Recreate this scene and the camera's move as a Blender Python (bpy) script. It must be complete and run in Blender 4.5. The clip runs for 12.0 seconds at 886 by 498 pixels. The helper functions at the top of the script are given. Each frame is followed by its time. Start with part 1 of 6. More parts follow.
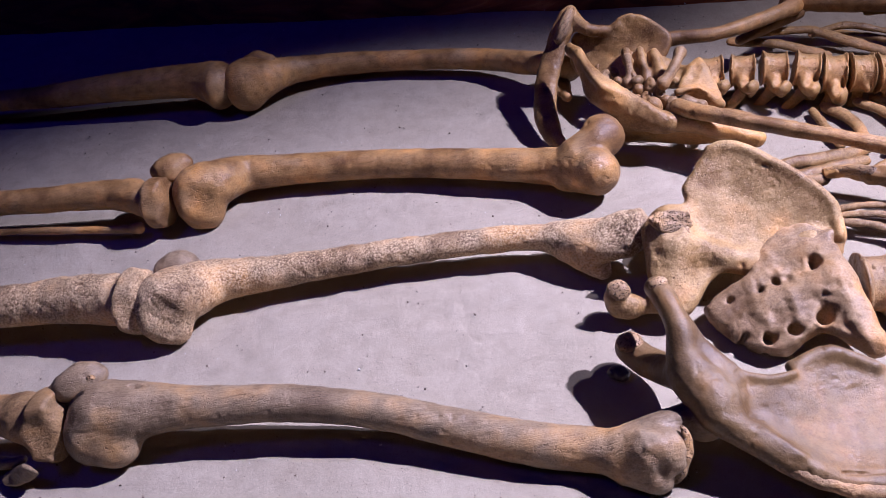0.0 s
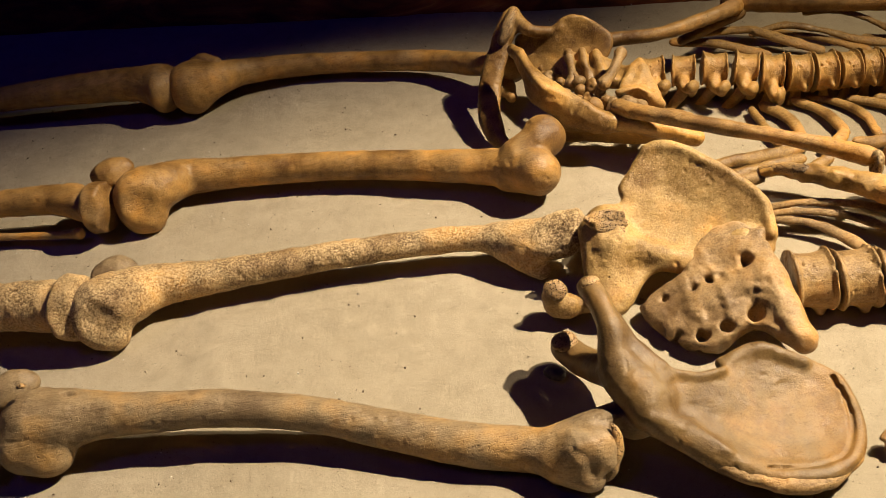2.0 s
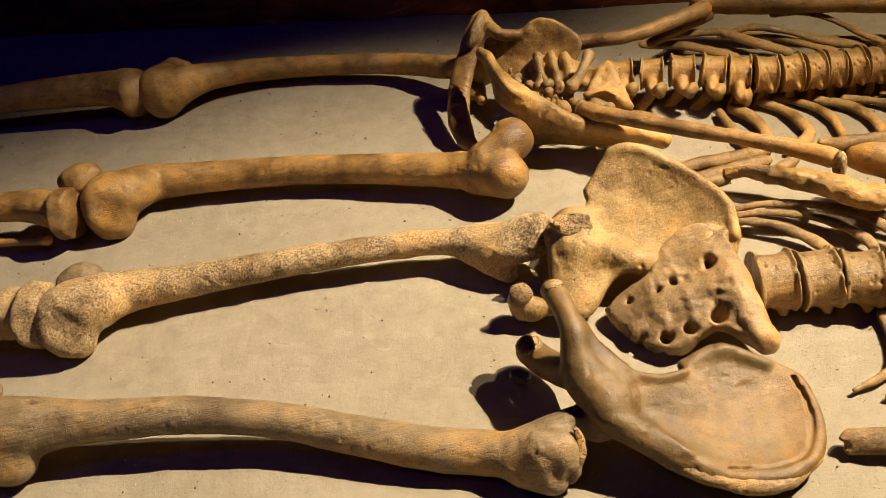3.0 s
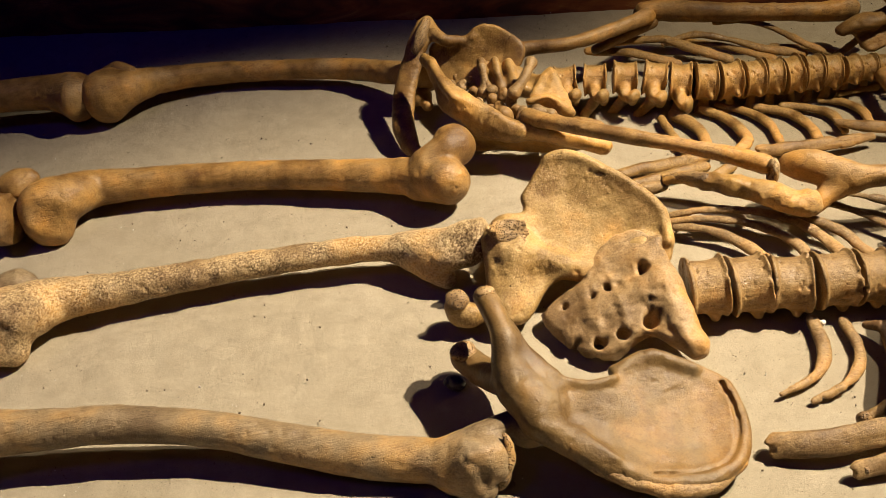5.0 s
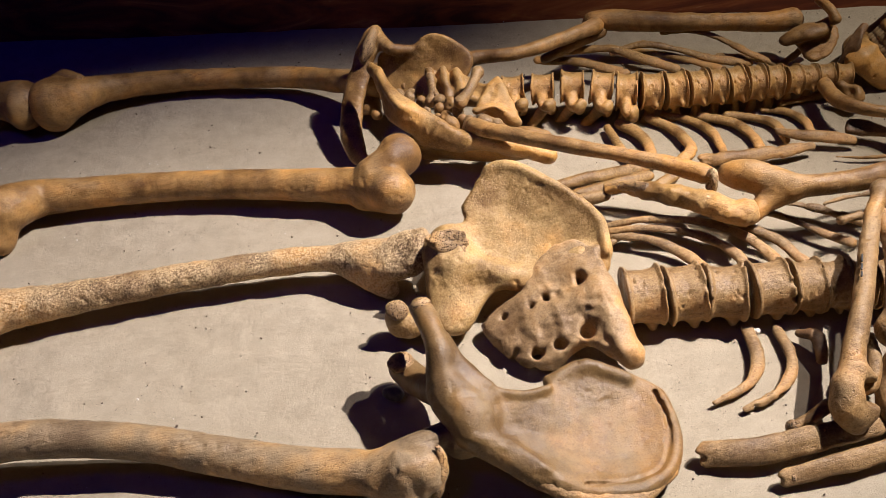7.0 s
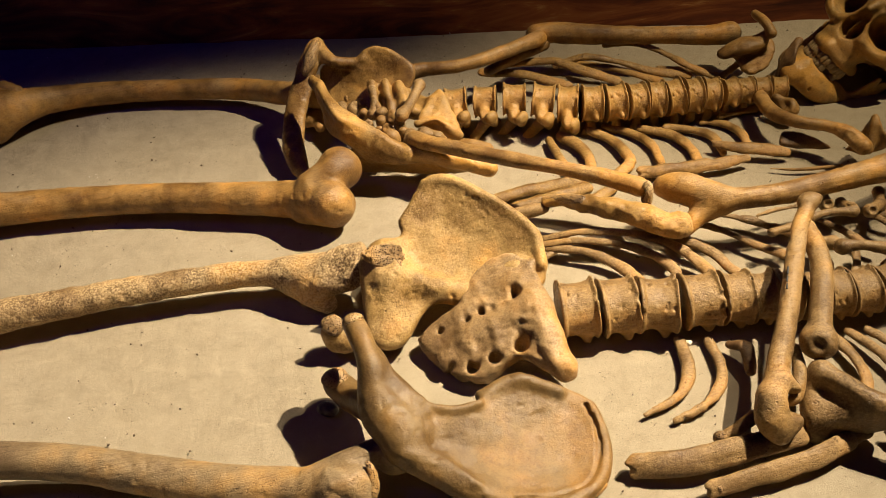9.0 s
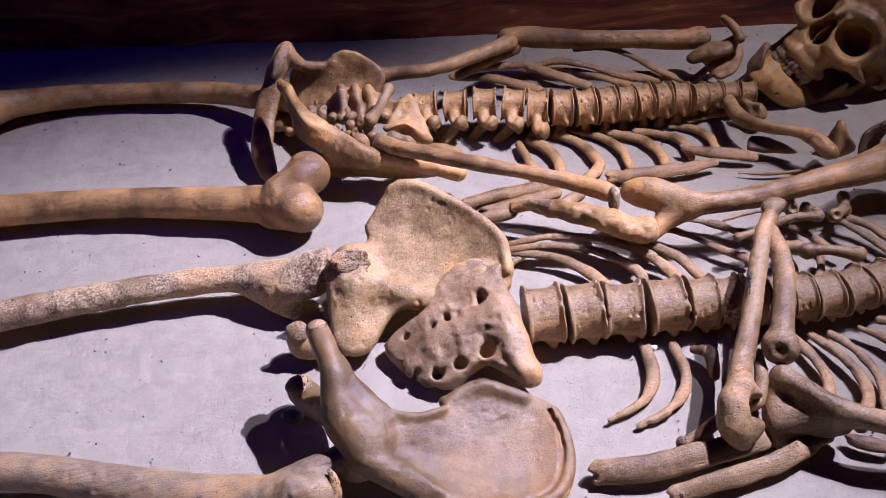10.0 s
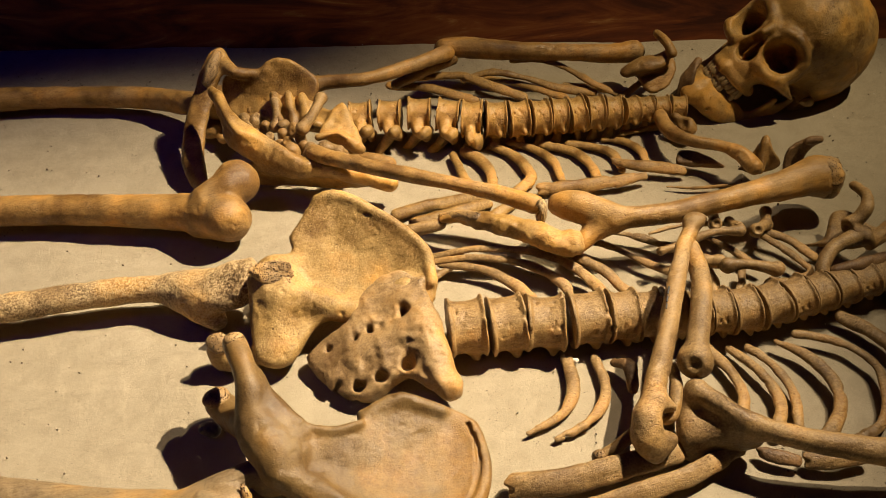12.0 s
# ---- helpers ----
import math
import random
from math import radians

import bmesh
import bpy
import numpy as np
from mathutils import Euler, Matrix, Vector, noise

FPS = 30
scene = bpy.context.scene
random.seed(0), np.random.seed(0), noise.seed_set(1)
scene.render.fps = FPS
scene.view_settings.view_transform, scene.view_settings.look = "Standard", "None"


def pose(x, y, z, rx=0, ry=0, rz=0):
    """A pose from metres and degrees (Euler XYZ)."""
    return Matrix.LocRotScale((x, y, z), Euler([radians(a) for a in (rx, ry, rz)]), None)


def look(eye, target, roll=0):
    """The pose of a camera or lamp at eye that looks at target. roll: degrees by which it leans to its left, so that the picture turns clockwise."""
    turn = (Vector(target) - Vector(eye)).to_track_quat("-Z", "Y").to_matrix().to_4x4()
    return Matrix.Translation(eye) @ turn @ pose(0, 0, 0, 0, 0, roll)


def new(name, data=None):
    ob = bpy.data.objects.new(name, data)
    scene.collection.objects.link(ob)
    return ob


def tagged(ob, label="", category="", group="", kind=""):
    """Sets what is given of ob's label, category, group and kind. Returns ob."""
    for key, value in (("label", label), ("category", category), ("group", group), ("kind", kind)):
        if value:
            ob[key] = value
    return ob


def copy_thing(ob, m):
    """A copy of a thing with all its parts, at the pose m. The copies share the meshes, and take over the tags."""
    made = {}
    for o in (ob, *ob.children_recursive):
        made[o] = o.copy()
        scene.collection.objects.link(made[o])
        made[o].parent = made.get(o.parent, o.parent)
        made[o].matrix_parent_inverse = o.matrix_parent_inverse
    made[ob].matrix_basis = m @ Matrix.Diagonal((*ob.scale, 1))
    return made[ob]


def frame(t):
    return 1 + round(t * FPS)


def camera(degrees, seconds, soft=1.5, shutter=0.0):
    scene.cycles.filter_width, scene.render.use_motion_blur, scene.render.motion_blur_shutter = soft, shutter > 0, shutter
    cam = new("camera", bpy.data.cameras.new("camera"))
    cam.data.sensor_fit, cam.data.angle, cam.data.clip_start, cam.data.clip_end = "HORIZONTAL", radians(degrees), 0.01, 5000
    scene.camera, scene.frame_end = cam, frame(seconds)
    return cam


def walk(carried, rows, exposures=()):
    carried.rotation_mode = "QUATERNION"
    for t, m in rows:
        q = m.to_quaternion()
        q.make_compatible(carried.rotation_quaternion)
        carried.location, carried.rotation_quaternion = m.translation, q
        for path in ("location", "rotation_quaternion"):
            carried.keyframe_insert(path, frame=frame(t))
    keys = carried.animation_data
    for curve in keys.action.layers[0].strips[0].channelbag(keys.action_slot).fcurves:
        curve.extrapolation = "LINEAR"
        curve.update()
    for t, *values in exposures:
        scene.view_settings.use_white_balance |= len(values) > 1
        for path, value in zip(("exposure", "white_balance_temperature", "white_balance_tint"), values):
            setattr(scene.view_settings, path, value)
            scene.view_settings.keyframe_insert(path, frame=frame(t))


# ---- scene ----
cam = camera(54.5, 12.0, 0.8)
PATH = [
    (0, (0.021, 0.029, 0.507), (-0.002, 1.552, -0.788), -10.7),
    (0.5, (0.027, 0.029, 0.507), (0.019, 1.548, -0.793), -10.5),
    (1, (0.034, 0.028, 0.505), (0.041, 1.547, -0.796), -10.3),
    (1.5, (0.041, 0.027, 0.505), (0.063, 1.544, -0.798), -10.1),
    (2, (0.049, 0.026, 0.504), (0.087, 1.543, -0.799), -9.9),
    (2.5, (0.057, 0.026, 0.505), (0.109, 1.54, -0.801), -9.8),
    (3, (0.066, 0.025, 0.504), (0.134, 1.539, -0.802), -9.6),
    (5, (0.094, 0.022, 0.503), (0.227, 1.529, -0.805), -8.1),
    (5.5, (0.101, 0.021, 0.503), (0.246, 1.528, -0.804), -7.8),
    (6, (0.108, 0.02, 0.503), (0.268, 1.525, -0.805), -7.4),
    (6.5, (0.117, 0.019, 0.504), (0.287, 1.523, -0.803), -7.3),
    (7, (0.124, 0.019, 0.505), (0.31, 1.521, -0.802), -7.0),
    (9, (0.15, 0.017, 0.509), (0.411, 1.511, -0.795), -5.5),
    (9.5, (0.157, 0.017, 0.509), (0.435, 1.507, -0.795), -5.2),
    (10, (0.165, 0.017, 0.51), (0.462, 1.503, -0.795), -4.7),
    (10.5, (0.172, 0.017, 0.511), (0.488, 1.498, -0.795), -4.2),
    (11, (0.18, 0.017, 0.512), (0.518, 1.492, -0.795), -3.6),
    (11.5, (0.187, 0.016, 0.512), (0.548, 1.487, -0.793), -2.9),
    (12, (0.195, 0.014, 0.513), (0.58, 1.482, -0.789), -2.0),
]
EXPOSURES = [(0, 0.0, 4420, 42), (1.2, 0.0, 4420, 42), (1.5, 0.0, 5700, 18), (2.4, 0.0, 6700, 10), (3.2, 0.0, 6600, 10), (5.0, 0.0, 6300, 10), (6.0, 0.0, 6100, 12), (7.2, 0.0, 5200, 20),
             (8.8, 0.0, 6700, 10), (9.7, 0.0, 6700, 10), (9.9, 0.0, 4350, 42), (10.0, 0.0, 4350, 42), (10.2, 0.0, 6700, 10), (12, 0.0, 6800, 10)]
walk(cam, [(t, look(eye, target, roll)) for t, eye, target, roll in PATH], EXPOSURES)

# ---------- light ----------
world = bpy.data.worlds.new("dark_gallery")
world.use_nodes = True
world.node_tree.nodes["Background"].inputs[0].default_value = (0.08, 0.066, 0.18, 1)
world.node_tree.nodes["Background"].inputs[1].default_value = 0.055
scene.world = world


def spot(name, eye, target, watts, colour, angle, blend, size):
    lamp = bpy.data.lights.new(name, "SPOT")
    lamp.energy, lamp.color, lamp.spot_size, lamp.spot_blend, lamp.shadow_soft_size = watts, colour, radians(angle), blend, size
    ob = new(name, lamp)
    ob.matrix_world = look(eye, target)
    return ob


spot("key_spotlight", (1.31, 0.645, 1.53), (0.0, 0.405, 0.0), 395, (1.0, 0.82, 0.58), 37.5, 1.0, 0.014)
spot("second_spotlight", (1.02, 0.74, 1.20), (0.14, 0.44, 0.0), 38, (1.0, 0.80, 0.55), 50, 1.0, 0.014)
spot("torso_spotlight", (1.25, 0.50, 1.75), (0.66, 0.74, 0.0), 96, (1.0, 0.80, 0.50), 26, 1.0, 0.02)
spot("blue_spotlight", (-0.9, 0.3, 2.2), (-0.40, 1.05, 0.0), 10, (0.06, 0.03, 1.0), 60, 1.0, 0.2)

# ---------- materials ----------


def nodes_of(name):
    mat = bpy.data.materials.new(name)
    mat.use_nodes = True
    nt = mat.node_tree
    return mat, nt, nt.nodes["Principled BSDF"]


def add(nt, kind, **values):
    node = nt.nodes.new(kind)
    for key, value in values.items():
        if key in node.inputs:
            node.inputs[key].default_value = value
    return node


def ramp(nt, source, stops):
    node = nt.nodes.new("ShaderNodeValToRGB")
    els = node.color_ramp.elements
    while len(els) < len(stops):
        els.new(0.5)
    for el, (pos, col) in zip(els, stops):
        el.position, el.color = pos, (*col, 1)
    nt.links.new(source, node.inputs[0])
    return node


def mix(nt, kind, factor, a, b):
    node = nt.nodes.new("ShaderNodeMix")
    node.data_type, node.blend_type = "RGBA", kind
    for value, slot in ((factor, node.inputs[0]), (a, node.inputs[6]), (b, node.inputs[7])):
        if hasattr(value, "links"):
            nt.links.new(value, slot)
        elif isinstance(value, (int, float)):
            slot.default_value = value
        else:
            slot.default_value = (*value, 1)
    return node.outputs[2]


def bone_material(name, pale, mid, dark, pores=0.35, crust=0.0, vary=False, fibre=0.0, cracks=0.4):
    """Old bone: blotches of ochre, a finer mottle, flaking crust, pores and grain in the relief."""
    mat, nt, bsdf = nodes_of(name)
    co = nt.nodes.new("ShaderNodeTexCoord").outputs["Object"]

    def noise_at(size, detail, rough=0.6):
        node = add(nt, "ShaderNodeTexNoise", Scale=size, Detail=detail, Roughness=rough)
        nt.links.new(co, node.inputs["Vector"])
        return node.outputs["Fac"]

    blotch, mottle, fine = noise_at(19, 3, 0.5), noise_at(75, 5, 0.62), noise_at(700, 4, 0.7)
    base = ramp(nt, blotch, [(0.34, dark), (0.47, mid), (0.62, pale)]).outputs[0]
    tone = ramp(nt, mottle, [(0.30, (0.52, 0.44, 0.35)), (0.46, (0.94, 0.93, 0.92)), (0.68, (1.30, 1.27, 1.22))]).outputs[0]
    col = mix(nt, "MULTIPLY", 0.32, base, tone)
    grain = ramp(nt, fine, [(0.32, (0.52, 0.46, 0.40)), (0.46, (0.97, 0.97, 0.97)), (0.64, (1.14, 1.12, 1.10))]).outputs[0]
    col = mix(nt, "MULTIPLY", 0.40 + 0.4 * crust, col, grain)
    warm = ramp(nt, noise_at(19, 3, 0.5), [(0.36, (0.86, 0.86, 0.90)), (0.50, (1, 1, 1)), (0.64, (1.34, 1.04, 0.58))]).outputs[0]
    col = mix(nt, "MULTIPLY", 0.85, col, warm)
    blush = ramp(nt, noise_at(27, 2, 0.5), [(0.54, (0, 0, 0)), (0.68, (0.34, 0.34, 0.34))]).outputs[0]
    col = mix(nt, "MIX", blush, col, tuple(0.55 * p + 0.45 * q for p, q in zip(pale, (0.40, 0.32, 0.22))))
    if vary:
        info = nt.nodes.new("ShaderNodeObjectInfo").outputs["Random"]
        each = ramp(nt, info, [(0.0, (0.80, 0.78, 0.76)), (1.0, (1.12, 1.10, 1.08))]).outputs[0]
        col = mix(nt, "MULTIPLY", 1.0, col, each)
    soil = ramp(nt, noise_at(34, 7, 0.7), [(0.54, (1, 1, 1)), (0.60, (0.52, 0.40, 0.28)), (0.70, (0.30, 0.20, 0.12))]).outputs[0]
    col = mix(nt, "MULTIPLY", 0.34, col, soil)
    flow = add(nt, "ShaderNodeMapping", Rotation=(0, 0, radians(17)), Scale=(0.32, 1.0, 1.0))
    nt.links.new(co, flow.inputs["Vector"])
    vein = add(nt, "ShaderNodeTexNoise", Scale=58.0, Detail=5.0, Roughness=0.62)
    nt.links.new(flow.outputs[0], vein.inputs["Vector"])
    crack = ramp(nt, vein.outputs["Fac"], [(0.488, (1, 1, 1)), (0.498, (0.16, 0.10, 0.06)), (0.502, (0.16, 0.10, 0.06)), (0.512, (1, 1, 1))]).outputs[0]
    crack = mix(nt, "MIX", ramp(nt, noise_at(28, 3), [(0.46, (1, 1, 1)), (0.58, (0, 0, 0))]).outputs[0], crack, (1, 1, 1))
    col = mix(nt, "MULTIPLY", cracks, col, crack)
    flake = noise_at(520, 5, 0.75)
    if crust:
        where = ramp(nt, noise_at(24, 3), [(0.30, (0, 0, 0)), (0.50, (1, 1, 1))]).outputs[0]
        spots = ramp(nt, flake, [(0.49, (0, 0, 0)), (0.57, (1, 1, 1))]).outputs[0]
        spots = mix(nt, "MULTIPLY", 1.0, spots, where)
        scale_it = mix(nt, "MULTIPLY", 1.0, spots, (crust, crust, crust))
        col = mix(nt, "MIX", scale_it, col, tuple(min(0.8, v * 1.45) for v in pale))
        deep = ramp(nt, flake, [(0.38, (0.26, 0.19, 0.13)), (0.47, (1, 1, 1))]).outputs[0]
        col = mix(nt, "MULTIPLY", 0.75 * crust, col, deep)
    cell = add(nt, "ShaderNodeTexVoronoi", Scale=560 if pores < 1 else 640)
    nt.links.new(co, cell.inputs["Vector"])
    pit = ramp(nt, cell.outputs["Distance"], [(0.08, (0.25, 0.2, 0.16)), (0.30, (1, 1, 1))] if pores < 1 else [(0.14, (0.16, 0.10, 0.06)), (0.44, (1, 1, 1))]).outputs[0]
    where = ramp(nt, noise_at(70, 4, 0.7), [(0.38, (0, 0, 0)), (0.46, (1, 1, 1))]).outputs[0]
    if pores < 1:
        pit = mix(nt, "MIX", where, pit, (1, 1, 1))
    col = mix(nt, "MULTIPLY", pores, col, pit)
    holes = add(nt, "ShaderNodeTexVoronoi", Scale=190.0, Randomness=1.0)
    nt.links.new(co, holes.inputs["Vector"])
    hole = ramp(nt, holes.outputs["Distance"], [(0.10, (0.12, 0.08, 0.05)), (0.20, (1, 1, 1))]).outputs[0]
    hole = mix(nt, "MIX", ramp(nt, noise_at(42, 4, 0.7), [(0.53, (1, 1, 1)), (0.62, (0, 0, 0))]).outputs[0], hole, (1, 1, 1))
    col = mix(nt, "MULTIPLY", min(1.0, 0.9 * pores), col, hole)
    nt.links.new(col, bsdf.inputs["Base Color"])
    sheen = ramp(nt, noise_at(55, 4), [(0.35, (0.36, 0.36, 0.36)), (0.65, (0.62, 0.62, 0.62))]).outputs[0]
    nt.links.new(sheen, bsdf.inputs["Roughness"])
    bsdf.inputs["Specular IOR Level"].default_value = 0.42
    if fibre:
        lay = add(nt, "ShaderNodeMapping", Rotation=(0, 0, radians(17)), Scale=(0.07, 1.0, 1.0))
        nt.links.new(co, lay.inputs["Vector"])
        hair = add(nt, "ShaderNodeTexNoise", Scale=420.0, Detail=4.0, Roughness=0.7)
        nt.links.new(lay.outputs[0], hair.inputs["Vector"])
        lines = ramp(nt, hair.outputs["Fac"], [(0.36, (0.55, 0.50, 0.45)), (0.50, (1, 1, 1))]).outputs[0]
        col = mix(nt, "MULTIPLY", fibre, col, lines)
        nt.links.new(col, bsdf.inputs["Base Color"])
    b1 = add(nt, "ShaderNodeBump", Strength=0.35 + 0.5 * crust, Distance=0.0014)
    nt.links.new(mottle, b1.inputs["Height"])
    b0 = add(nt, "ShaderNodeBump", Strength=0.18 + 0.7 * crust, Distance=0.0014)
    nt.links.new(flake, b0.inputs["Height"])
    nt.links.new(b0.outputs[0], b1.inputs["Normal"])
    b2 = add(nt, "ShaderNodeBump", Strength=0.25 + 0.4 * crust, Distance=0.0006)
    nt.links.new(fine, b2.inputs["Height"])
    nt.links.new(b1.outputs[0], b2.inputs["Normal"])
    b3 = add(nt, "ShaderNodeBump", Strength=min(1.0, pores * 1.4), Distance=0.0018)
    nt.links.new(pit, b3.inputs["Height"])
    nt.links.new(b2.outputs[0], b3.inputs["Normal"])
    b6 = add(nt, "ShaderNodeBump", Strength=0.6 * pores + 0.1, Distance=0.0018)
    nt.links.new(hole, b6.inputs["Height"])
    nt.links.new(b3.outputs[0], b6.inputs["Normal"])
    b3 = b6
    b5 = add(nt, "ShaderNodeBump", Strength=cracks, Distance=0.0012)
    nt.links.new(crack, b5.inputs["Height"])
    nt.links.new(b3.outputs[0], b5.inputs["Normal"])
    b3 = b5
    nt.links.new(b3.outputs[0], bsdf.inputs["Normal"])
    if fibre:
        b4 = add(nt, "ShaderNodeBump", Strength=fibre, Distance=0.0012)
        nt.links.new(hair.outputs["Fac"], b4.inputs["Height"])
        nt.links.new(b3.outputs[0], b4.inputs["Normal"])
        nt.links.new(b4.outputs[0], bsdf.inputs["Normal"])
    return mat


BROWN = bone_material("brown_bone", (0.289, 0.219, 0.128), (0.225, 0.164, 0.091), (0.178, 0.125, 0.067), 0.45, 0.16, fibre=0.5)
ORANGE = bone_material("orange_bone", (0.361, 0.237, 0.092), (0.275, 0.156, 0.047), (0.142, 0.070, 0.018), 0.4, 0.14, fibre=0.4)
OCHRE = bone_material("ochre_bone", (0.410, 0.270, 0.095), (0.300, 0.175, 0.050), (0.160, 0.080, 0.019), 0.45, 0.2)
UMBER = bone_material("umber_bone", (0.181, 0.122, 0.049), (0.143, 0.088, 0.032), (0.109, 0.062, 0.020), 0.25, 0.2, cracks=0.12)
SIENNA = bone_material("sienna_bone", (0.351, 0.244, 0.125), (0.280, 0.183, 0.085), (0.167, 0.098, 0.037), 0.5, 0.3)
AMBER = bone_material("amber_bone", (0.372, 0.246, 0.090), (0.276, 0.166, 0.048), (0.150, 0.076, 0.019), 0.5, 0.25, True)
HIP = bone_material("pale_hip_bone", (0.430, 0.301, 0.134), (0.355, 0.230, 0.081), (0.232, 0.131, 0.034), 0.55, 0.30, cracks=0.15)
PALE = bone_material("pale_bone", (0.432, 0.324, 0.180), (0.324, 0.223, 0.106), (0.225, 0.142, 0.062), 0.6, 0.85)
GREY = bone_material("grey_bone", (0.338, 0.236, 0.109), (0.256, 0.164, 0.067), (0.152, 0.089, 0.032), 0.55, 0.3, True, 0.4)
DARK = bone_material("dark_bone", (0.24, 0.15, 0.07), (0.15, 0.085, 0.036), (0.08, 0.042, 0.018), 0.5, 0.3)
ROUGH = bone_material("broken_bone", (0.44, 0.31, 0.15), (0.30, 0.19, 0.085), (0.12, 0.068, 0.030), 1.0, 0.12)


def tooth_material():
    mat, nt, bsdf = nodes_of("tooth_enamel")
    co = nt.nodes.new("ShaderNodeTexCoord").outputs["Object"]
    node = add(nt, "ShaderNodeTexNoise", Scale=160.0, Detail=3.0)
    nt.links.new(co, node.inputs["Vector"])
    col = ramp(nt, node.outputs["Fac"], [(0.35, (0.20, 0.13, 0.055)), (0.6, (0.40, 0.29, 0.15))]).outputs[0]
    nt.links.new(col, bsdf.inputs["Base Color"])
    bsdf.inputs["Roughness"].default_value = 0.3
    return mat


ENAMEL = tooth_material()


def sand_material():
    mat, nt, bsdf = nodes_of("sand")
    co = nt.nodes.new("ShaderNodeTexCoord").outputs["Object"]

    def noise_at(size, detail, rough=0.6):
        node = add(nt, "ShaderNodeTexNoise", Scale=size, Detail=detail, Roughness=rough)
        nt.links.new(co, node.inputs["Vector"])
        return node.outputs["Fac"]

    broad, mid, grain = noise_at(5, 3), noise_at(60, 5, 0.68), noise_at(1500, 3, 0.75)
    base = ramp(nt, broad, [(0.35, (0.335, 0.29, 0.212)), (0.65, (0.385, 0.338, 0.255))]).outputs[0]
    damp = ramp(nt, mid, [(0.30, (0.82, 0.81, 0.79)), (0.55, (1, 1, 1))]).outputs[0]
    col = mix(nt, "MULTIPLY", 0.7, base, damp)
    salt = ramp(nt, grain, [(0.30, (0.30, 0.26, 0.22)), (0.43, (0.86, 0.86, 0.86)), (0.57, (1.02, 1.02, 1.02)), (0.68, (1.55, 1.52, 1.48))]).outputs[0]
    col = mix(nt, "MULTIPLY", 0.7, col, salt)
    cell = add(nt, "ShaderNodeTexVoronoi", Scale=230.0)
    nt.links.new(co, cell.inputs["Vector"])
    speck = ramp(nt, cell.outputs["Distance"], [(0.07, (0.22, 0.17, 0.13)), (0.13, (1, 1, 1))]).outputs[0]
    col = mix(nt, "MULTIPLY", 0.8, col, speck)
    nt.links.new(col, bsdf.inputs["Base Color"])
    bsdf.inputs["Roughness"].default_value = 0.9
    bsdf.inputs["Specular IOR Level"].default_value = 0.15
    b1 = add(nt, "ShaderNodeBump", Strength=0.5, Distance=0.002)
    nt.links.new(mid, b1.inputs["Height"])
    b2 = add(nt, "ShaderNodeBump", Strength=0.6, Distance=0.0008)
    nt.links.new(grain, b2.inputs["Height"])
    nt.links.new(b1.outputs[0], b2.inputs["Normal"])
    nt.links.new(b2.outputs[0], bsdf.inputs["Normal"])
    return mat


SAND = sand_material()


def plain_material(name, a, b, size=30.0, rough=0.7):
    mat, nt, bsdf = nodes_of(name)
    co = nt.nodes.new("ShaderNodeTexCoord").outputs["Object"]
    node = add(nt, "ShaderNodeTexNoise", Scale=size, Detail=5.0, Roughness=0.65)
    nt.links.new(co, node.inputs["Vector"])
    col = ramp(nt, node.outputs["Fac"], [(0.35, a), (0.65, b)]).outputs[0]
    nt.links.new(col, bsdf.inputs["Base Color"])
    bsdf.inputs["Roughness"].default_value = rough
    bump = add(nt, "ShaderNodeBump", Strength=0.4, Distance=0.002)
    nt.links.new(node.outputs["Fac"], bump.inputs["Height"])
    nt.links.new(bump.outputs[0], bsdf.inputs["Normal"])
    return mat


def mural_material():
    """A painted wall: dark red brown with streaks of orange running along it."""
    mat, nt, bsdf = nodes_of("painted_wall")
    co = nt.nodes.new("ShaderNodeTexCoord").outputs["Object"]
    lay = add(nt, "ShaderNodeMapping", Scale=(2.2, 1.0, 9.0))
    nt.links.new(co, lay.inputs["Vector"])
    streak = add(nt, "ShaderNodeTexNoise", Scale=2.6, Detail=6.0, Roughness=0.62, Distortion=1.2)
    nt.links.new(lay.outputs[0], streak.inputs["Vector"])
    col = ramp(nt, streak.outputs["Fac"], [(0.38, (0.08, 0.019, 0.008)), (0.50, (0.20, 0.048, 0.014)), (0.60, (0.33, 0.105, 0.028)), (0.68, (0.55, 0.28, 0.09))]).outputs[0]
    nt.links.new(col, bsdf.inputs["Base Color"])
    bsdf.inputs["Roughness"].default_value = 0.8
    return mat


MURAL = mural_material()
CHARCOAL = plain_material("charcoal_paint", (0.02, 0.02, 0.022), (0.035, 0.033, 0.035), 8.0)
PEBBLE = plain_material("dark_pebble", (0.03, 0.03, 0.035), (0.08, 0.075, 0.075), 260.0, 0.5)
GRIT = plain_material("dark_grit", (0.05, 0.035, 0.025), (0.18, 0.13, 0.08), 400.0)
QUARTZ = plain_material("white_grit", (0.6, 0.55, 0.48), (0.85, 0.82, 0.75), 400.0)

# ---------- shaping ----------


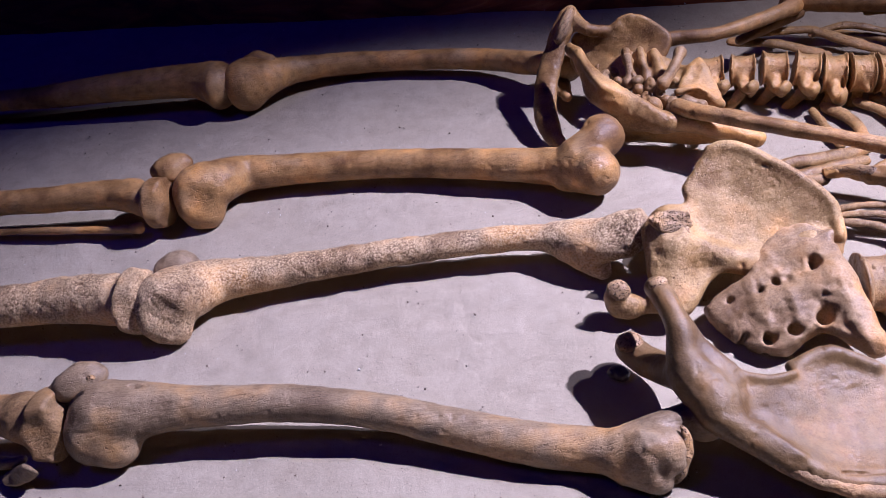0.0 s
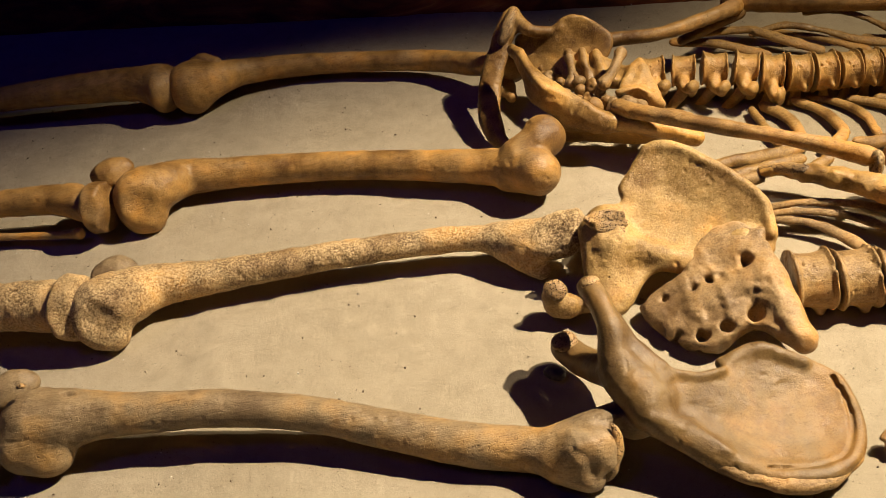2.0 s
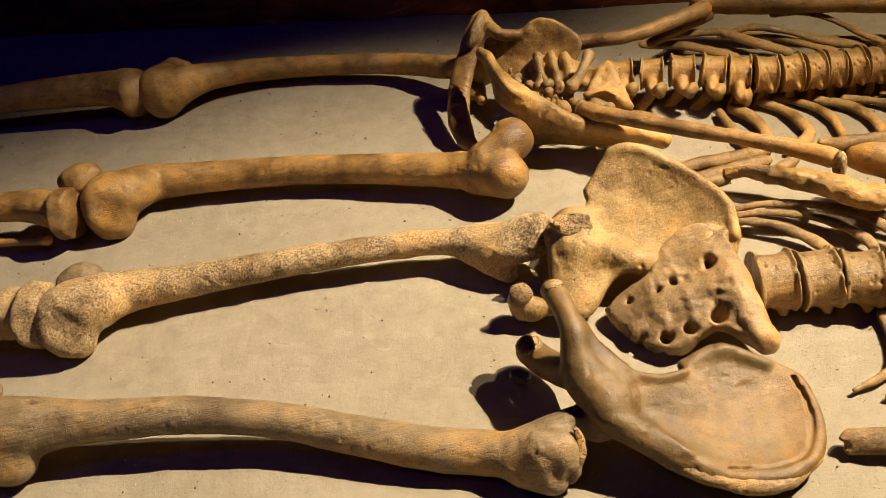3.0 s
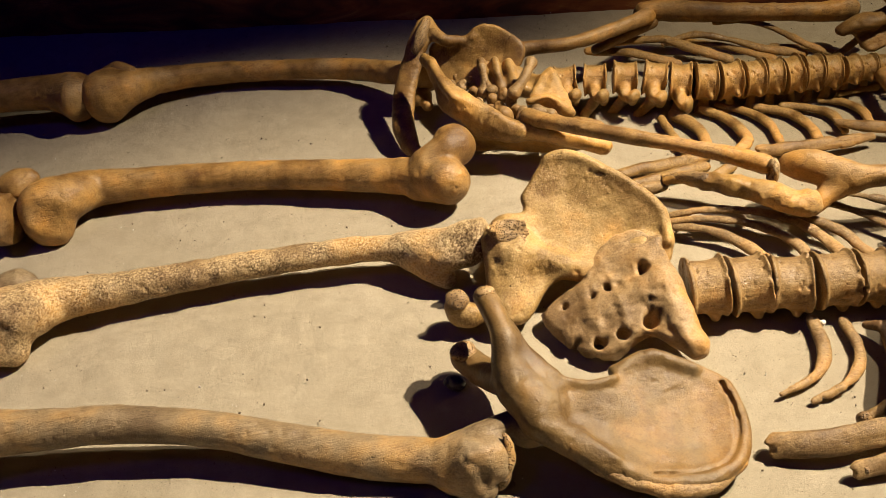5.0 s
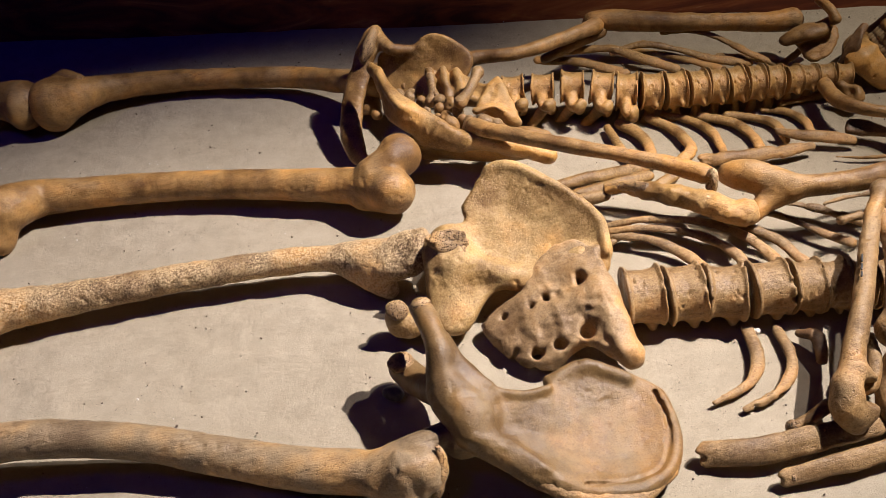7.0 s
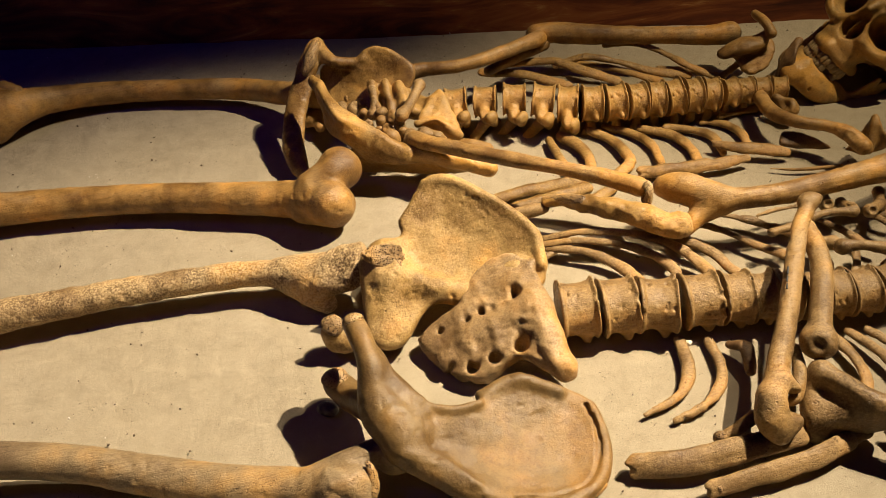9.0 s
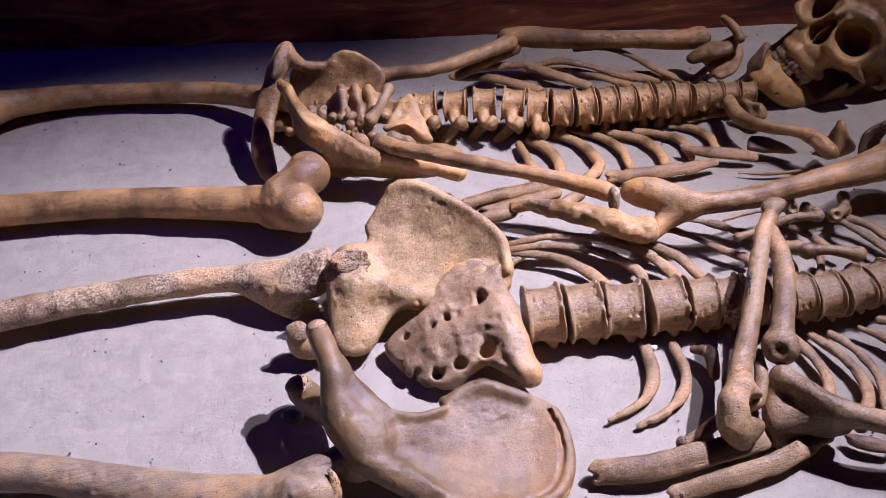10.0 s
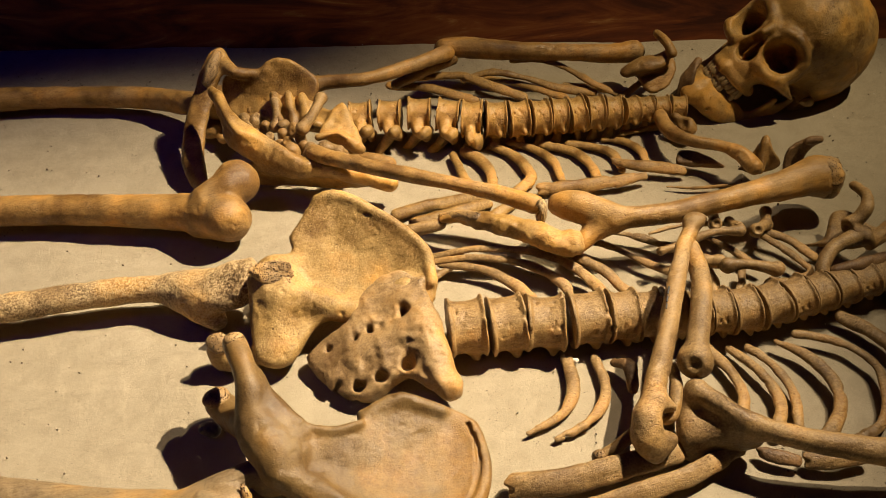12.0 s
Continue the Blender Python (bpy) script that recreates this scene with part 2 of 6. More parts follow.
def lattice(p, size, seed):
    """Smooth value noise from -1 to 1 at the points p (n x 3)."""
    table = np.random.RandomState(seed).uniform(-1, 1, 4096).astype(np.float32)
    q = p / size
    cell = np.floor(q).astype(np.int64)
    f = (q - cell).astype(np.float32)
    f = f * f * (3 - 2 * f)
    total = 0
    for dx in (0, 1):
        for dy in (0, 1):
            for dz in (0, 1):
                h = ((cell[:, 0] + dx) * 73856093 ^ (cell[:, 1] + dy) * 19349663 ^ (cell[:, 2] + dz) * 83492791) & 4095
                w = (f[:, 0] if dx else 1 - f[:, 0]) * (f[:, 1] if dy else 1 - f[:, 1]) * (f[:, 2] if dz else 1 - f[:, 2])
                total = total + table[h] * w
    return total


def glide(pts, steps):
    """A smooth curve through rows of numbers (Catmull-Rom)."""
    p = np.array(pts, float)
    if len(p) < 3:
        return p
    ext = np.vstack([2 * p[0] - p[1], p, 2 * p[-1] - p[-2]])
    out = []
    for i in range(1, len(ext) - 2):
        a, b, c, d = ext[i - 1:i + 3]
        for s in range(steps):
            t = s / steps
            out.append(0.5 * (2 * b + (c - a) * t + (2 * a - 5 * b + 4 * c - d) * t * t + (3 * b - a - 3 * c + d) * t ** 3))
    return np.array(out + [p[-1]])


class Clay:
    """Bone shapes kneaded from tubes, balls and plates that melt into one another, then skinned."""

    def __init__(self):
        self.ops = []

    def tube(self, pts, k=0.004, flat=1.0, lie=(0, 0, 1), cut=False, steps=4):
        """Round limb through (x, y, z, radius) rows; flat squeezes it along the direction lie."""
        c = glide(pts, steps)
        c[:, 3] = np.maximum(c[:, 3], 0.0008)
        lie = np.array(lie, float) / np.linalg.norm(lie)
        r = c[:, 3:4]
        lo, hi = (c[:, :3] - r).min(0), (c[:, :3] + r).max(0)

        def field(grid, cells):
            d = np.full(cells, 1.0, np.float32)
            for a, b in zip(c[:-1], c[1:]):
                pad = max(a[3], b[3]) + k + 0.006
                cut_lo = np.minimum(a[:3], b[:3]) - pad
                cut_hi = np.maximum(a[:3], b[:3]) + pad
                sl = tuple(slice(*np.searchsorted(g.ravel(), (l, h))) for g, l, h in zip(grid, cut_lo, cut_hi))
                if any(s.stop <= s.start for s in sl):
                    continue
                x, y, z = (g.reshape(-1)[s] for g, s in zip(grid, sl))
                x, y, z = x[:, None, None], y[None, :, None], z[None, None, :]
                v = b[:3] - a[:3]
                px, py, pz = x - a[0], y - a[1], z - a[2]
                h = np.clip((px * v[0] + py * v[1] + pz * v[2]) / max(v @ v, 1e-12), 0, 1)
                px, py, pz = px - h * v[0], py - h * v[1], pz - h * v[2]
                q = px * px + py * py + pz * pz
                if flat != 1.0:
                    n = px * lie[0] + py * lie[1] + pz * lie[2]
                    q = q + n * n * (1 / flat ** 2 - 1)
                e = (np.sqrt(q) - (a[3] + h * (b[3] - a[3]))) * (0.5 + 0.5 * flat)
                d[sl] = np.minimum(d[sl], e)
            return d

        self.ops.append((lo, hi, field, k, cut))
        return self

    def ball(self, c, r, axes=None, k=0.005, cut=False):
        """Ball or, with three radii, an egg turned by the rotation axes."""
        r = np.array((r, r, r) if np.isscalar(r) else r, float)
        m = np.array(axes if axes is not None else np.eye(3), float)
        c = np.array(c[:3], float)
        reach = np.sqrt(((m * r) ** 2).sum(1))

        def field(grid, cells):
            x, y, z = grid[0] - c[0], grid[1] - c[1], grid[2] - c[2]
            u = [m[0, i] * x + m[1, i] * y + m[2, i] * z for i in range(3)]
            k0 = np.sqrt(sum((a / b) ** 2 for a, b in zip(u, r))) + 1e-6
            k1 = np.sqrt(sum((a / b ** 2) ** 2 for a, b in zip(u, r))) + 1e-6
            return k0 * (k0 - 1) / k1

        self.ops.append((c - reach, c + reach, field, k, cut))
        return self

    def plate(self, pts, half, k=0.005, cut=False, round_edge=0.003, dish=0.0):
        """Blade with the outline pts, bent as its corners are, half thick each way; dish hollows its middle."""
        p = np.array(pts, float)
        mid = p.mean(0)
        _, _, vt = np.linalg.svd(p - mid)
        if vt[2, 2] < 0:
            vt[2] = -vt[2]
        uv = (p - mid) @ vt[:2].T
        w = (p - mid) @ vt[2]
        shape = lambda u, v: [np.ones_like(u), u, v, u * u, u * v, v * v]
        coef = np.linalg.lstsq(np.array(shape(uv[:, 0], uv[:, 1])).T, w, rcond=None)[0]
        ring = glide(np.vstack([uv, uv[:1]]), 3)[:-1]
        size = np.abs(uv).max()

        def field(grid, cells):
            x, y, z = grid[0] - mid[0], grid[1] - mid[1], grid[2] - mid[2]
            u, v, n = (vt[i, 0] * x + vt[i, 1] * y + vt[i, 2] * z for i in range(3))
            d = np.full(u.shape, 1e9)
            inside = np.zeros(u.shape, bool)
            for a, b in zip(ring, np.roll(ring, -1, 0)):
                e = b - a
                wu, wv = u - a[0], v - a[1]
                h = np.clip((wu * e[0] + wv * e[1]) / max(e @ e, 1e-12), 0, 1)
                d = np.minimum(d, (wu - h * e[0]) ** 2 + (wv - h * e[1]) ** 2)
                inside ^= ((a[1] > v) != (b[1] > v)) & (u < (b[0] - a[0]) * (v - a[1]) / (b[1] - a[1] + 1e-12) + a[0])
            d = np.sqrt(d)
            edge = np.where(inside, -d, d)
            rise = np.clip(-edge / (0.5 * size), 0, 1)
            bend = sum(c * s for c, s in zip(coef, shape(u, v))) - dish * rise * rise * (3 - 2 * rise)
            a, b = edge + round_edge, np.abs(n - bend) - half + round_edge
            return np.minimum(np.maximum(a, b), 0) + np.hypot(np.maximum(a, 0), np.maximum(b, 0)) - round_edge

        self.ops.append((p.min(0) - half * 2, p.max(0) + half * 2, field, k, cut))
        return self

    def skin(self, voxel=0.002, rough=0.0006, seed=1):
        lo = np.min([o[0] for o in self.ops if not o[4]], 0) - 4 * voxel
        hi = np.max([o[1] for o in self.ops if not o[4]], 0) + 4 * voxel
        dims = np.ceil((hi - lo) / voxel).astype(int) + 1
        axes = [(lo[i] + voxel * np.arange(dims[i])) for i in range(3)]
        f = np.full(dims, 0.02, np.float32)
        for a, b, field, k, cut in self.ops:
            pad = k + 3 * voxel
            sl = tuple(slice(*np.searchsorted(ax, (l - pad, h + pad))) for ax, l, h in zip(axes, a, b))
            if any(s.stop <= s.start for s in sl):
                continue
            x, y, z = (ax[s] for ax, s in zip(axes, sl))
            grid = (x[:, None, None], y[None, :, None], z[None, None, :])
            d = np.clip(field(grid, (len(x), len(y), len(z))), -0.05, 0.05).astype(np.float32)
            old = f[sl]
            if cut:
                h = np.maximum(k - np.abs(old + d), 0) / k
                f[sl] = np.maximum(old, -d) + h * h * k / 4
            else:
                h = np.maximum(k - np.abs(old - d), 0) / k
                f[sl] = np.minimum(old, d) - h * h * k / 4
        if rough:
            near = np.argwhere(np.abs(f) < 4 * rough + 2 * voxel)
            p = lo + near * voxel
            f[tuple(near.T)] += (rough * (1.2 * lattice(p, 0.014, seed) + 0.6 * lattice(p, 0.006, seed + 1) + 0.35 * lattice(p, 0.0028, seed + 2))).astype(np.float32)
            worn = np.clip(2.5 * lattice(p, 0.024, seed + 5) + 0.35, 0, 1)
            pit = np.clip(lattice(p, 0.0042, seed + 3) - 0.42, 0, 1) + 0.6 * np.clip(lattice(p * (0.45, 1, 1), 0.0075, seed + 4) - 0.5, 0, 1)
            f[tuple(near.T)] += (0.0024 * worn * pit).astype(np.float32)
        return self.net(f, lo, voxel)

    @staticmethod
    def net(f, lo, voxel):
        """Surface nets: one vertex in each cell that the surface crosses."""
        sign = f < 0
        n = [s - 1 for s in f.shape]
        corner = [(i, j, l) for i in (0, 1) for j in (0, 1) for l in (0, 1)]
        view = lambda arr, c: arr[c[0]:c[0] + n[0], c[1]:c[1] + n[1], c[2]:c[2] + n[2]]
        count = sum(view(sign, c).astype(np.int8) for c in corner)
        active = (count > 0) & (count < 8)
        cells = np.argwhere(active)
        index = np.full(active.shape, -1, np.int64)
        index[tuple(cells.T)] = np.arange(len(cells))
        vals = {c: view(f, c)[active] for c in corner}
        total, times = np.zeros((len(cells), 3)), np.zeros(len(cells))
        for c in corner:
            for ax in range(3):
                if c[ax] == 0:
                    e = tuple(1 if i == ax else c[i] for i in range(3))
                    a, b = vals[c], vals[e]
                    cross = (a < 0) != (b < 0)
                    t = np.where(cross, a / np.where(cross, a - b, 1), 0)
                    q = np.array(c, float)[None, :].repeat(len(cells), 0)
                    q[:, ax] = t
                    total += q * cross[:, None]
                    times += cross
        verts = lo + (cells + total / times[:, None]) * voxel
        faces = []
        for ax in range(3):
            o1, o2 = [(1, 2), (2, 0), (0, 1)][ax]
            a = sign[tuple(slice(0, -1) if i == ax else slice(1, -1) for i in range(3))]
            b = sign[tuple(slice(1, None) if i == ax else slice(1, -1) for i in range(3))]
            at = np.argwhere(a != b)
            flip = b[tuple(at.T)]
            base = at.copy()
            base[:, o1] += 1
            base[:, o2] += 1
            pick = []
            for d1, d2 in ((-1, -1), (0, -1), (0, 0), (-1, 0)):
                q = base.copy()
                q[:, o1] += d1
                q[:, o2] += d2
                pick.append(index[tuple(q.T)])
            quad = np.array(pick).T
            quad[flip] = quad[flip][:, ::-1]
            faces.append(quad)
        faces = np.vstack(faces)
        return verts, faces[(faces >= 0).all(1)]


def mesh_object(name, verts, faces, material, parent=None, smooth=True):
    me = bpy.data.meshes.new(name)
    me.from_pydata(np.asarray(verts).tolist(), [], np.asarray(faces).tolist())
    me.polygons.foreach_set("use_smooth", [smooth] * len(me.polygons))
    me.materials.append(material)
    me.update()
    ob = new(name, me)
    ob.parent = parent
    return ob


def bone(name, clay, material, label, category="bone", group="", voxel=0.002, rough=0.0006, seed=1, split=(), place=None):
    """One loose bone with its origin at its lowest middle point. split: rows of (part's name, a place), each face going to the nearest."""
    verts, faces = clay.skin(voxel, rough, seed)
    base = np.array([*(verts[:, :2].min(0) + verts[:, :2].max(0)) / 2, verts[:, 2].min()]) if place is None else np.zeros(3)
    if not split:
        ob = mesh_object(name, verts - base, faces, material)
        ob.matrix_basis = place or Matrix.Translation(base)
        return tagged(ob, label, category, group)
    ob = new(name)
    ob.matrix_basis = place or Matrix.Translation(base)
    ob.empty_display_size = 0.02
    a, b, c, d = (verts[faces[:, i]] for i in range(4))
    face_normal = np.cross(c - a, d - b)
    normals = np.zeros_like(verts)
    for i in range(4):
        np.add.at(normals, faces[:, i], face_normal)
    normals /= np.linalg.norm(normals, axis=1, keepdims=True) + 1e-12
    middle = (a + b + c + d) / 4
    names = list(dict.fromkeys(n for n, _ in split))
    near = np.argmin([np.linalg.norm(middle - np.array(p[:3]), axis=1) for _, p in split], 0)
    owner = np.array([names.index(n) for n, _ in split])[near]
    for i, part_name in enumerate(names):
        mine = faces[owner == i]
        if len(mine):
            used, back = np.unique(mine, return_inverse=True)
            child = mesh_object(part_name, verts[used] - base, back.reshape(mine.shape), material, ob)
            child.data.normals_split_custom_set_from_vertices(normals[used].tolist())
    return tagged(ob, label, category, group)


def patch(name, clay, material, parent, label, voxel=0.0015, rough=0.0009, seed=5, own=False):
    """A piece that belongs to a bone, in world places, or in the bone's own if own is set."""
    verts, faces = clay.skin(voxel, rough, seed)
    ob = mesh_object(name, verts - (0 if own else np.array(parent.location)), faces, material, parent)
    ob["label"] = label
    return ob

# ---------- sand bed and gallery ----------
WALL_AT, WALL_DIR = Vector((0.19, 1.060, 0)), Vector((0.955, -0.296, 0)).normalized()


def sand_bed():
    """One sheet: fine and uneven round the bones, coarse beyond."""
    xs = np.concatenate([[-3, -2, -1.2], np.arange(-0.75, 1.15, 0.005), [1.5, 2.2, 3]])
    ys = np.concatenate([[-3, -1.5, -0.6, 0.0], np.arange(0.2, 1.3, 0.005), [1.6, 2.2, 3]])
    gx, gy = np.meshgrid(xs, ys, indexing="ij")
    p = np.stack([gx.ravel(), gy.ravel(), 0 * gx.ravel()], 1)
    p[:, 2] = 0.0022 * lattice(p, 0.11, 3) + 0.0011 * lattice(p, 0.035, 4) + 0.0005 * lattice(p, 0.012, 6) - 0.001
    n = len(ys)
    i, j = np.meshgrid(np.arange(len(xs) - 1), np.arange(n - 1), indexing="ij")
    a = (i * n + j).ravel()
    ob = mesh_object("ground", p, np.stack([a, a + n, a + n + 1, a + 1], 1), SAND)
    return tagged(ob, "bed of fine pale beige sand with dark specks", "sand", kind="structure")


def slab(name, m, size, material, label, category):
    bm = bmesh.new()
    bmesh.ops.create_cube(bm, size=1, matrix=Matrix.Diagonal((*size, 1)))
    bmesh.ops.bevel(bm, geom=bm.edges[:], offset=0.004, segments=1, affect="EDGES")
    me = bpy.data.meshes.new(name)
    bm.to_mesh(me)
    bm.free()
    me.materials.append(material)
    ob = new(name, me)
    ob.matrix_world = m
    return tagged(ob, label, category, kind="structure")


sand_bed()
angle = math.degrees(math.atan2(WALL_DIR.y, WALL_DIR.x))
normal = Vector((-WALL_DIR.y, WALL_DIR.x, 0))
turn = pose(0, 0, 0, 0, 0, angle)
slab("wall_back", Matrix.Translation(WALL_AT + normal * 0.05 + Vector((0, 0, 1.2))) @ turn, (6, 0.1, 2.5), MURAL, "dark red brown painted wall with orange streaks", "wall")
slab("wall_front", Matrix.Translation(WALL_AT - normal * 3.6 + Vector((0, 0, 1.2))) @ turn, (6, 0.1, 2.5), CHARCOAL, "plain dark gallery wall", "wall")
slab("wall_left", Matrix.Translation(WALL_AT - WALL_DIR * 2.9 - normal * 1.8 + Vector((0, 0, 1.2))) @ turn, (0.1, 3.5, 2.5), CHARCOAL, "plain dark gallery wall", "wall")
slab("wall_right", Matrix.Translation(WALL_AT + WALL_DIR * 2.9 - normal * 1.8 + Vector((0, 0, 1.2))) @ turn, (0.1, 3.5, 2.5), CHARCOAL, "plain dark gallery wall", "wall")
slab("ceiling", Matrix.Translation(WALL_AT - normal * 1.8 + Vector((0, 0, 2.5))) @ turn, (6, 3.8, 0.1), CHARCOAL, "plain dark gallery ceiling", "ceiling")

ALONG = np.array(Euler((0, 0, radians(-17))).to_matrix())

# ---------- thigh bones, knees and shins ----------


def joint_face(clay, x, y, z, wide, high, half=0.0075):
    """Flat end of a shin bone, square to its length. Returns the line of the groove behind it."""
    ring = []
    for i in range(12):
        a = i * math.pi / 6
        p = ALONG @ np.array((0, wide * math.cos(a), 0))
        ring.append((x + p[0], y + p[1], z + high * math.sin(a)))
    clay.plate(ring, half, k=0.006, round_edge=0.0018)
    back = ALONG @ np.array((-0.0165, 0, 0))
    groove = [(p[0] + back[0], p[1] + back[1], p[2], 0.0052) for p in ring[7:] + ring[:5]]
    return groove


c = Clay()
c.tube([(-0.2533, 0.4655, 0.0330, 0.0262), (-0.2358, 0.4647, 0.0338, 0.0227), (-0.2078, 0.4623, 0.0330, 0.0176), (-0.1647, 0.4556, 0.0323, 0.0148), (-0.1221, 0.4483, 0.0324, 0.0140), (-0.0619, 0.4337, 0.0268, 0.0129), (-0.0045, 0.4127, 0.0178, 0.0139), (0.0510, 0.3898, 0.0119, 0.0153), (0.0917, 0.3767, 0.0111, 0.0156), (0.1198, 0.3628, 0.0147, 0.0160)])
c.ball((-0.2595, 0.4688, 0.0353), (0.021, 0.020, 0.0215), ALONG, k=0.008).ball((-0.2707, 0.4579, 0.0236), (0.0175, 0.020, 0.021), ALONG, k=0.008).ball((-0.2515, 0.4484, 0.0185), (0.0185, 0.0165, 0.0175), ALONG, k=0.008)
c.tube([(-0.2811, 0.4724, 0.0320, 0.0038), (-0.2818, 0.4585, 0.0260, 0.0042), (-0.2754, 0.4451, 0.0158, 0.0042), (-0.2594, 0.4414, 0.0113, 0.0038)], 0.004)
c.ball(np.array((-0.2607, 0.4540, 0.0273)) + np.array((0.10, -0.80, 0.42)) * 0.0832, 0.061, cut=True, k=0.004)
c.ball((-0.2420, 0.4407, 0.0547), (0.012, 0.010, 0.004), ALONG, cut=True, k=0.006).ball((-0.2270, 0.4698, 0.0535), (0.006, 0.003, 0.003), cut=True, k=0.002)
c.tube([(0.1109, 0.3712, 0.0167, 0.0137), (0.1331, 0.3741, 0.0271, 0.0101), (0.1553, 0.3771, 0.0305, 0.0090)]).ball((0.1663, 0.3772, 0.0237), 0.0160, k=0.002)
c.tube([(0.1202, 0.3640, 0.0349, 0.0026), (0.1304, 0.3540, 0.0345, 0.0029), (0.1364, 0.3480, 0.0256, 0.0029)], 0.004)
c.tube([(0.1114, 0.3592, 0.0109, 0.0129), (0.1252, 0.3470, 0.0097, 0.0096), (0.1295, 0.3453, 0.0084, 0.0074)], k=0.01).tube([(0.1224, 0.3580, 0.0252, 0.0132), (0.1376, 0.3581, 0.0280, 0.0099), (0.1393, 0.3505, 0.0212, 0.0073)], k=0.008)
c.tube([(0.1020, 0.3675, -0.0013, 0.0061), (0.1242, 0.3492, 0.0016, 0.0060)])
c.ball((0.1254, 0.3416, 0.0397), (0.009, 0.006, 0.006), ALONG, cut=True, k=0.005).ball((0.1132, 0.3558, 0.0452), (0.012, 0.004, 0.004), ALONG, cut=True, k=0.004)
c.tube([(0.1208, 0.3533, 0.0370, 0.0017), (0.1325, 0.3478, 0.0289, 0.0021), (0.1326, 0.3435, 0.0190, 0.0021), (0.1257, 0.3426, 0.0098, 0.0018)], 0.003)
thigh = bone("femur", c, BROWN, "brown weathered human thigh bone lying on sand", "bone", "thigh bones", 0.0015, 0.0005, 11, split=(("shaft", (-0.1722, 0.4539, 0.0350)), ("shaft", (-0.0615, 0.4279, 0.0275)), ("shaft", (0.0507, 0.3815, 0.0157)), ("knee_end", (-0.2666, 0.4674, 0.0275)), ("hip_end", (0.1392, 0.3627, 0.0262))))
patch("worn_edge", Clay().tube([(0.1463, 0.3625, 0.0380, 0.0029), (0.1476, 0.3570, 0.0300, 0.0037), (0.1455, 0.3511, 0.0200, 0.0040), (0.1382, 0.3456, 0.0100, 0.0033)], 0.003), ROUGH, thigh, "porous worn edge", 0.0012, 0.0016, 14)

c = Clay()
c.tube([(-0.2264, 0.5811, 0.0336, 0.0268), (-0.2080, 0.5901, 0.0339, 0.0242), (-0.1896, 0.6036, 0.0271, 0.0197), (-0.1650, 0.6053, 0.0263, 0.0165), (-0.1001, 0.6037, 0.0254, 0.0133), (-0.0305, 0.6033, 0.0244, 0.0121), (0.0437, 0.5989, 0.0237, 0.0111), (0.0918, 0.5906, 0.0240, 0.0116), (0.1288, 0.5759, 0.0274, 0.0124), (0.1586, 0.5683, 0.0330, 0.0124)])
c.ball((-0.2269, 0.5847, 0.0336), (0.020, 0.019, 0.021), ALONG, k=0.008).ball((-0.2338, 0.5729, 0.0230), (0.016, 0.0185, 0.020), ALONG, k=0.008).ball((-0.2236, 0.5676, 0.0154), 0.0145, k=0.008)
c.ball(np.array((-0.2297, 0.5722, 0.0248)) + np.array((0.10, -0.80, 0.42)) * 0.0832, 0.061, cut=True, k=0.004)
c.tube([(-0.2451, 0.5833, 0.0327, 0.0038), (-0.2481, 0.5698, 0.0228, 0.0043), (-0.2386, 0.5622, 0.0123, 0.0043)], 0.004)
c.tube([(0.1101, 0.5854, 0.0209, 0.0127), (0.1284, 0.5643, 0.0173, 0.0134), (0.1411, 0.5507, 0.0090, 0.0081)], k=0.006)
c.tube([(0.1156, 0.5866, 0.0237, 0.0126), (0.1412, 0.5744, 0.0291, 0.0134), (0.1598, 0.5667, 0.0351, 0.0142), (0.1720, 0.5616, 0.0380, 0.0150)], k=0.006)
c.tube([(0.1256, 0.5706, 0.0250, 0.0115), (0.1429, 0.5573, 0.0273, 0.0108), (0.1617, 0.5530, 0.0322, 0.0112)], k=0.008)
c.tube([(0.1523, 0.5728, 0.0444, 0.0028), (0.1645, 0.5721, 0.0475, 0.0037), (0.1767, 0.5701, 0.0490, 0.0037)], k=0.005)
c.ball((0.1469, 0.5399, 0.0498), (0.010, 0.006, 0.005), cut=True, k=0.006)
bone("femur", c, PALE, "pale flaking human thigh bone beside the hip bone", "bone", "thigh bones", 0.0014, 0.0009, 21, split=(("shaft", (-0.1644, 0.6025, 0.0287)), ("shaft", (-0.0311, 0.6022, 0.0224)), ("shaft", (0.0673, 0.5903, 0.0238)), ("knee_end", (-0.2358, 0.5821, 0.0281)), ("hip_end", (0.1658, 0.5676, 0.0356))))

c = Clay()
c.tube([(-0.2147, 0.7372, 0.0330, 0.0268), (-0.1963, 0.7457, 0.0352, 0.0224), (-0.1764, 0.7653, 0.0267, 0.0190), (-0.1483, 0.7659, 0.0236, 0.0167), (-0.0790, 0.7571, 0.0210, 0.0149), (0.0062, 0.7353, 0.0211, 0.0146), (0.0868, 0.7049, 0.0226, 0.0158), (0.1280, 0.6890, 0.0227, 0.0182), (0.1599, 0.6613, 0.0319, 0.0197)])
c.ball((-0.2120, 0.7435, 0.0348), (0.0205, 0.019, 0.021), ALONG, k=0.008).ball((-0.2201, 0.7293, 0.0224), (0.0175, 0.018, 0.019), ALONG, k=0.008).ball((-0.2097, 0.7243, 0.0146), 0.0145, k=0.008)
c.ball(np.array((-0.2151, 0.7285, 0.0240)) + np.array((0.10, -0.80, 0.42)) * 0.0832, 0.061, cut=True, k=0.004)
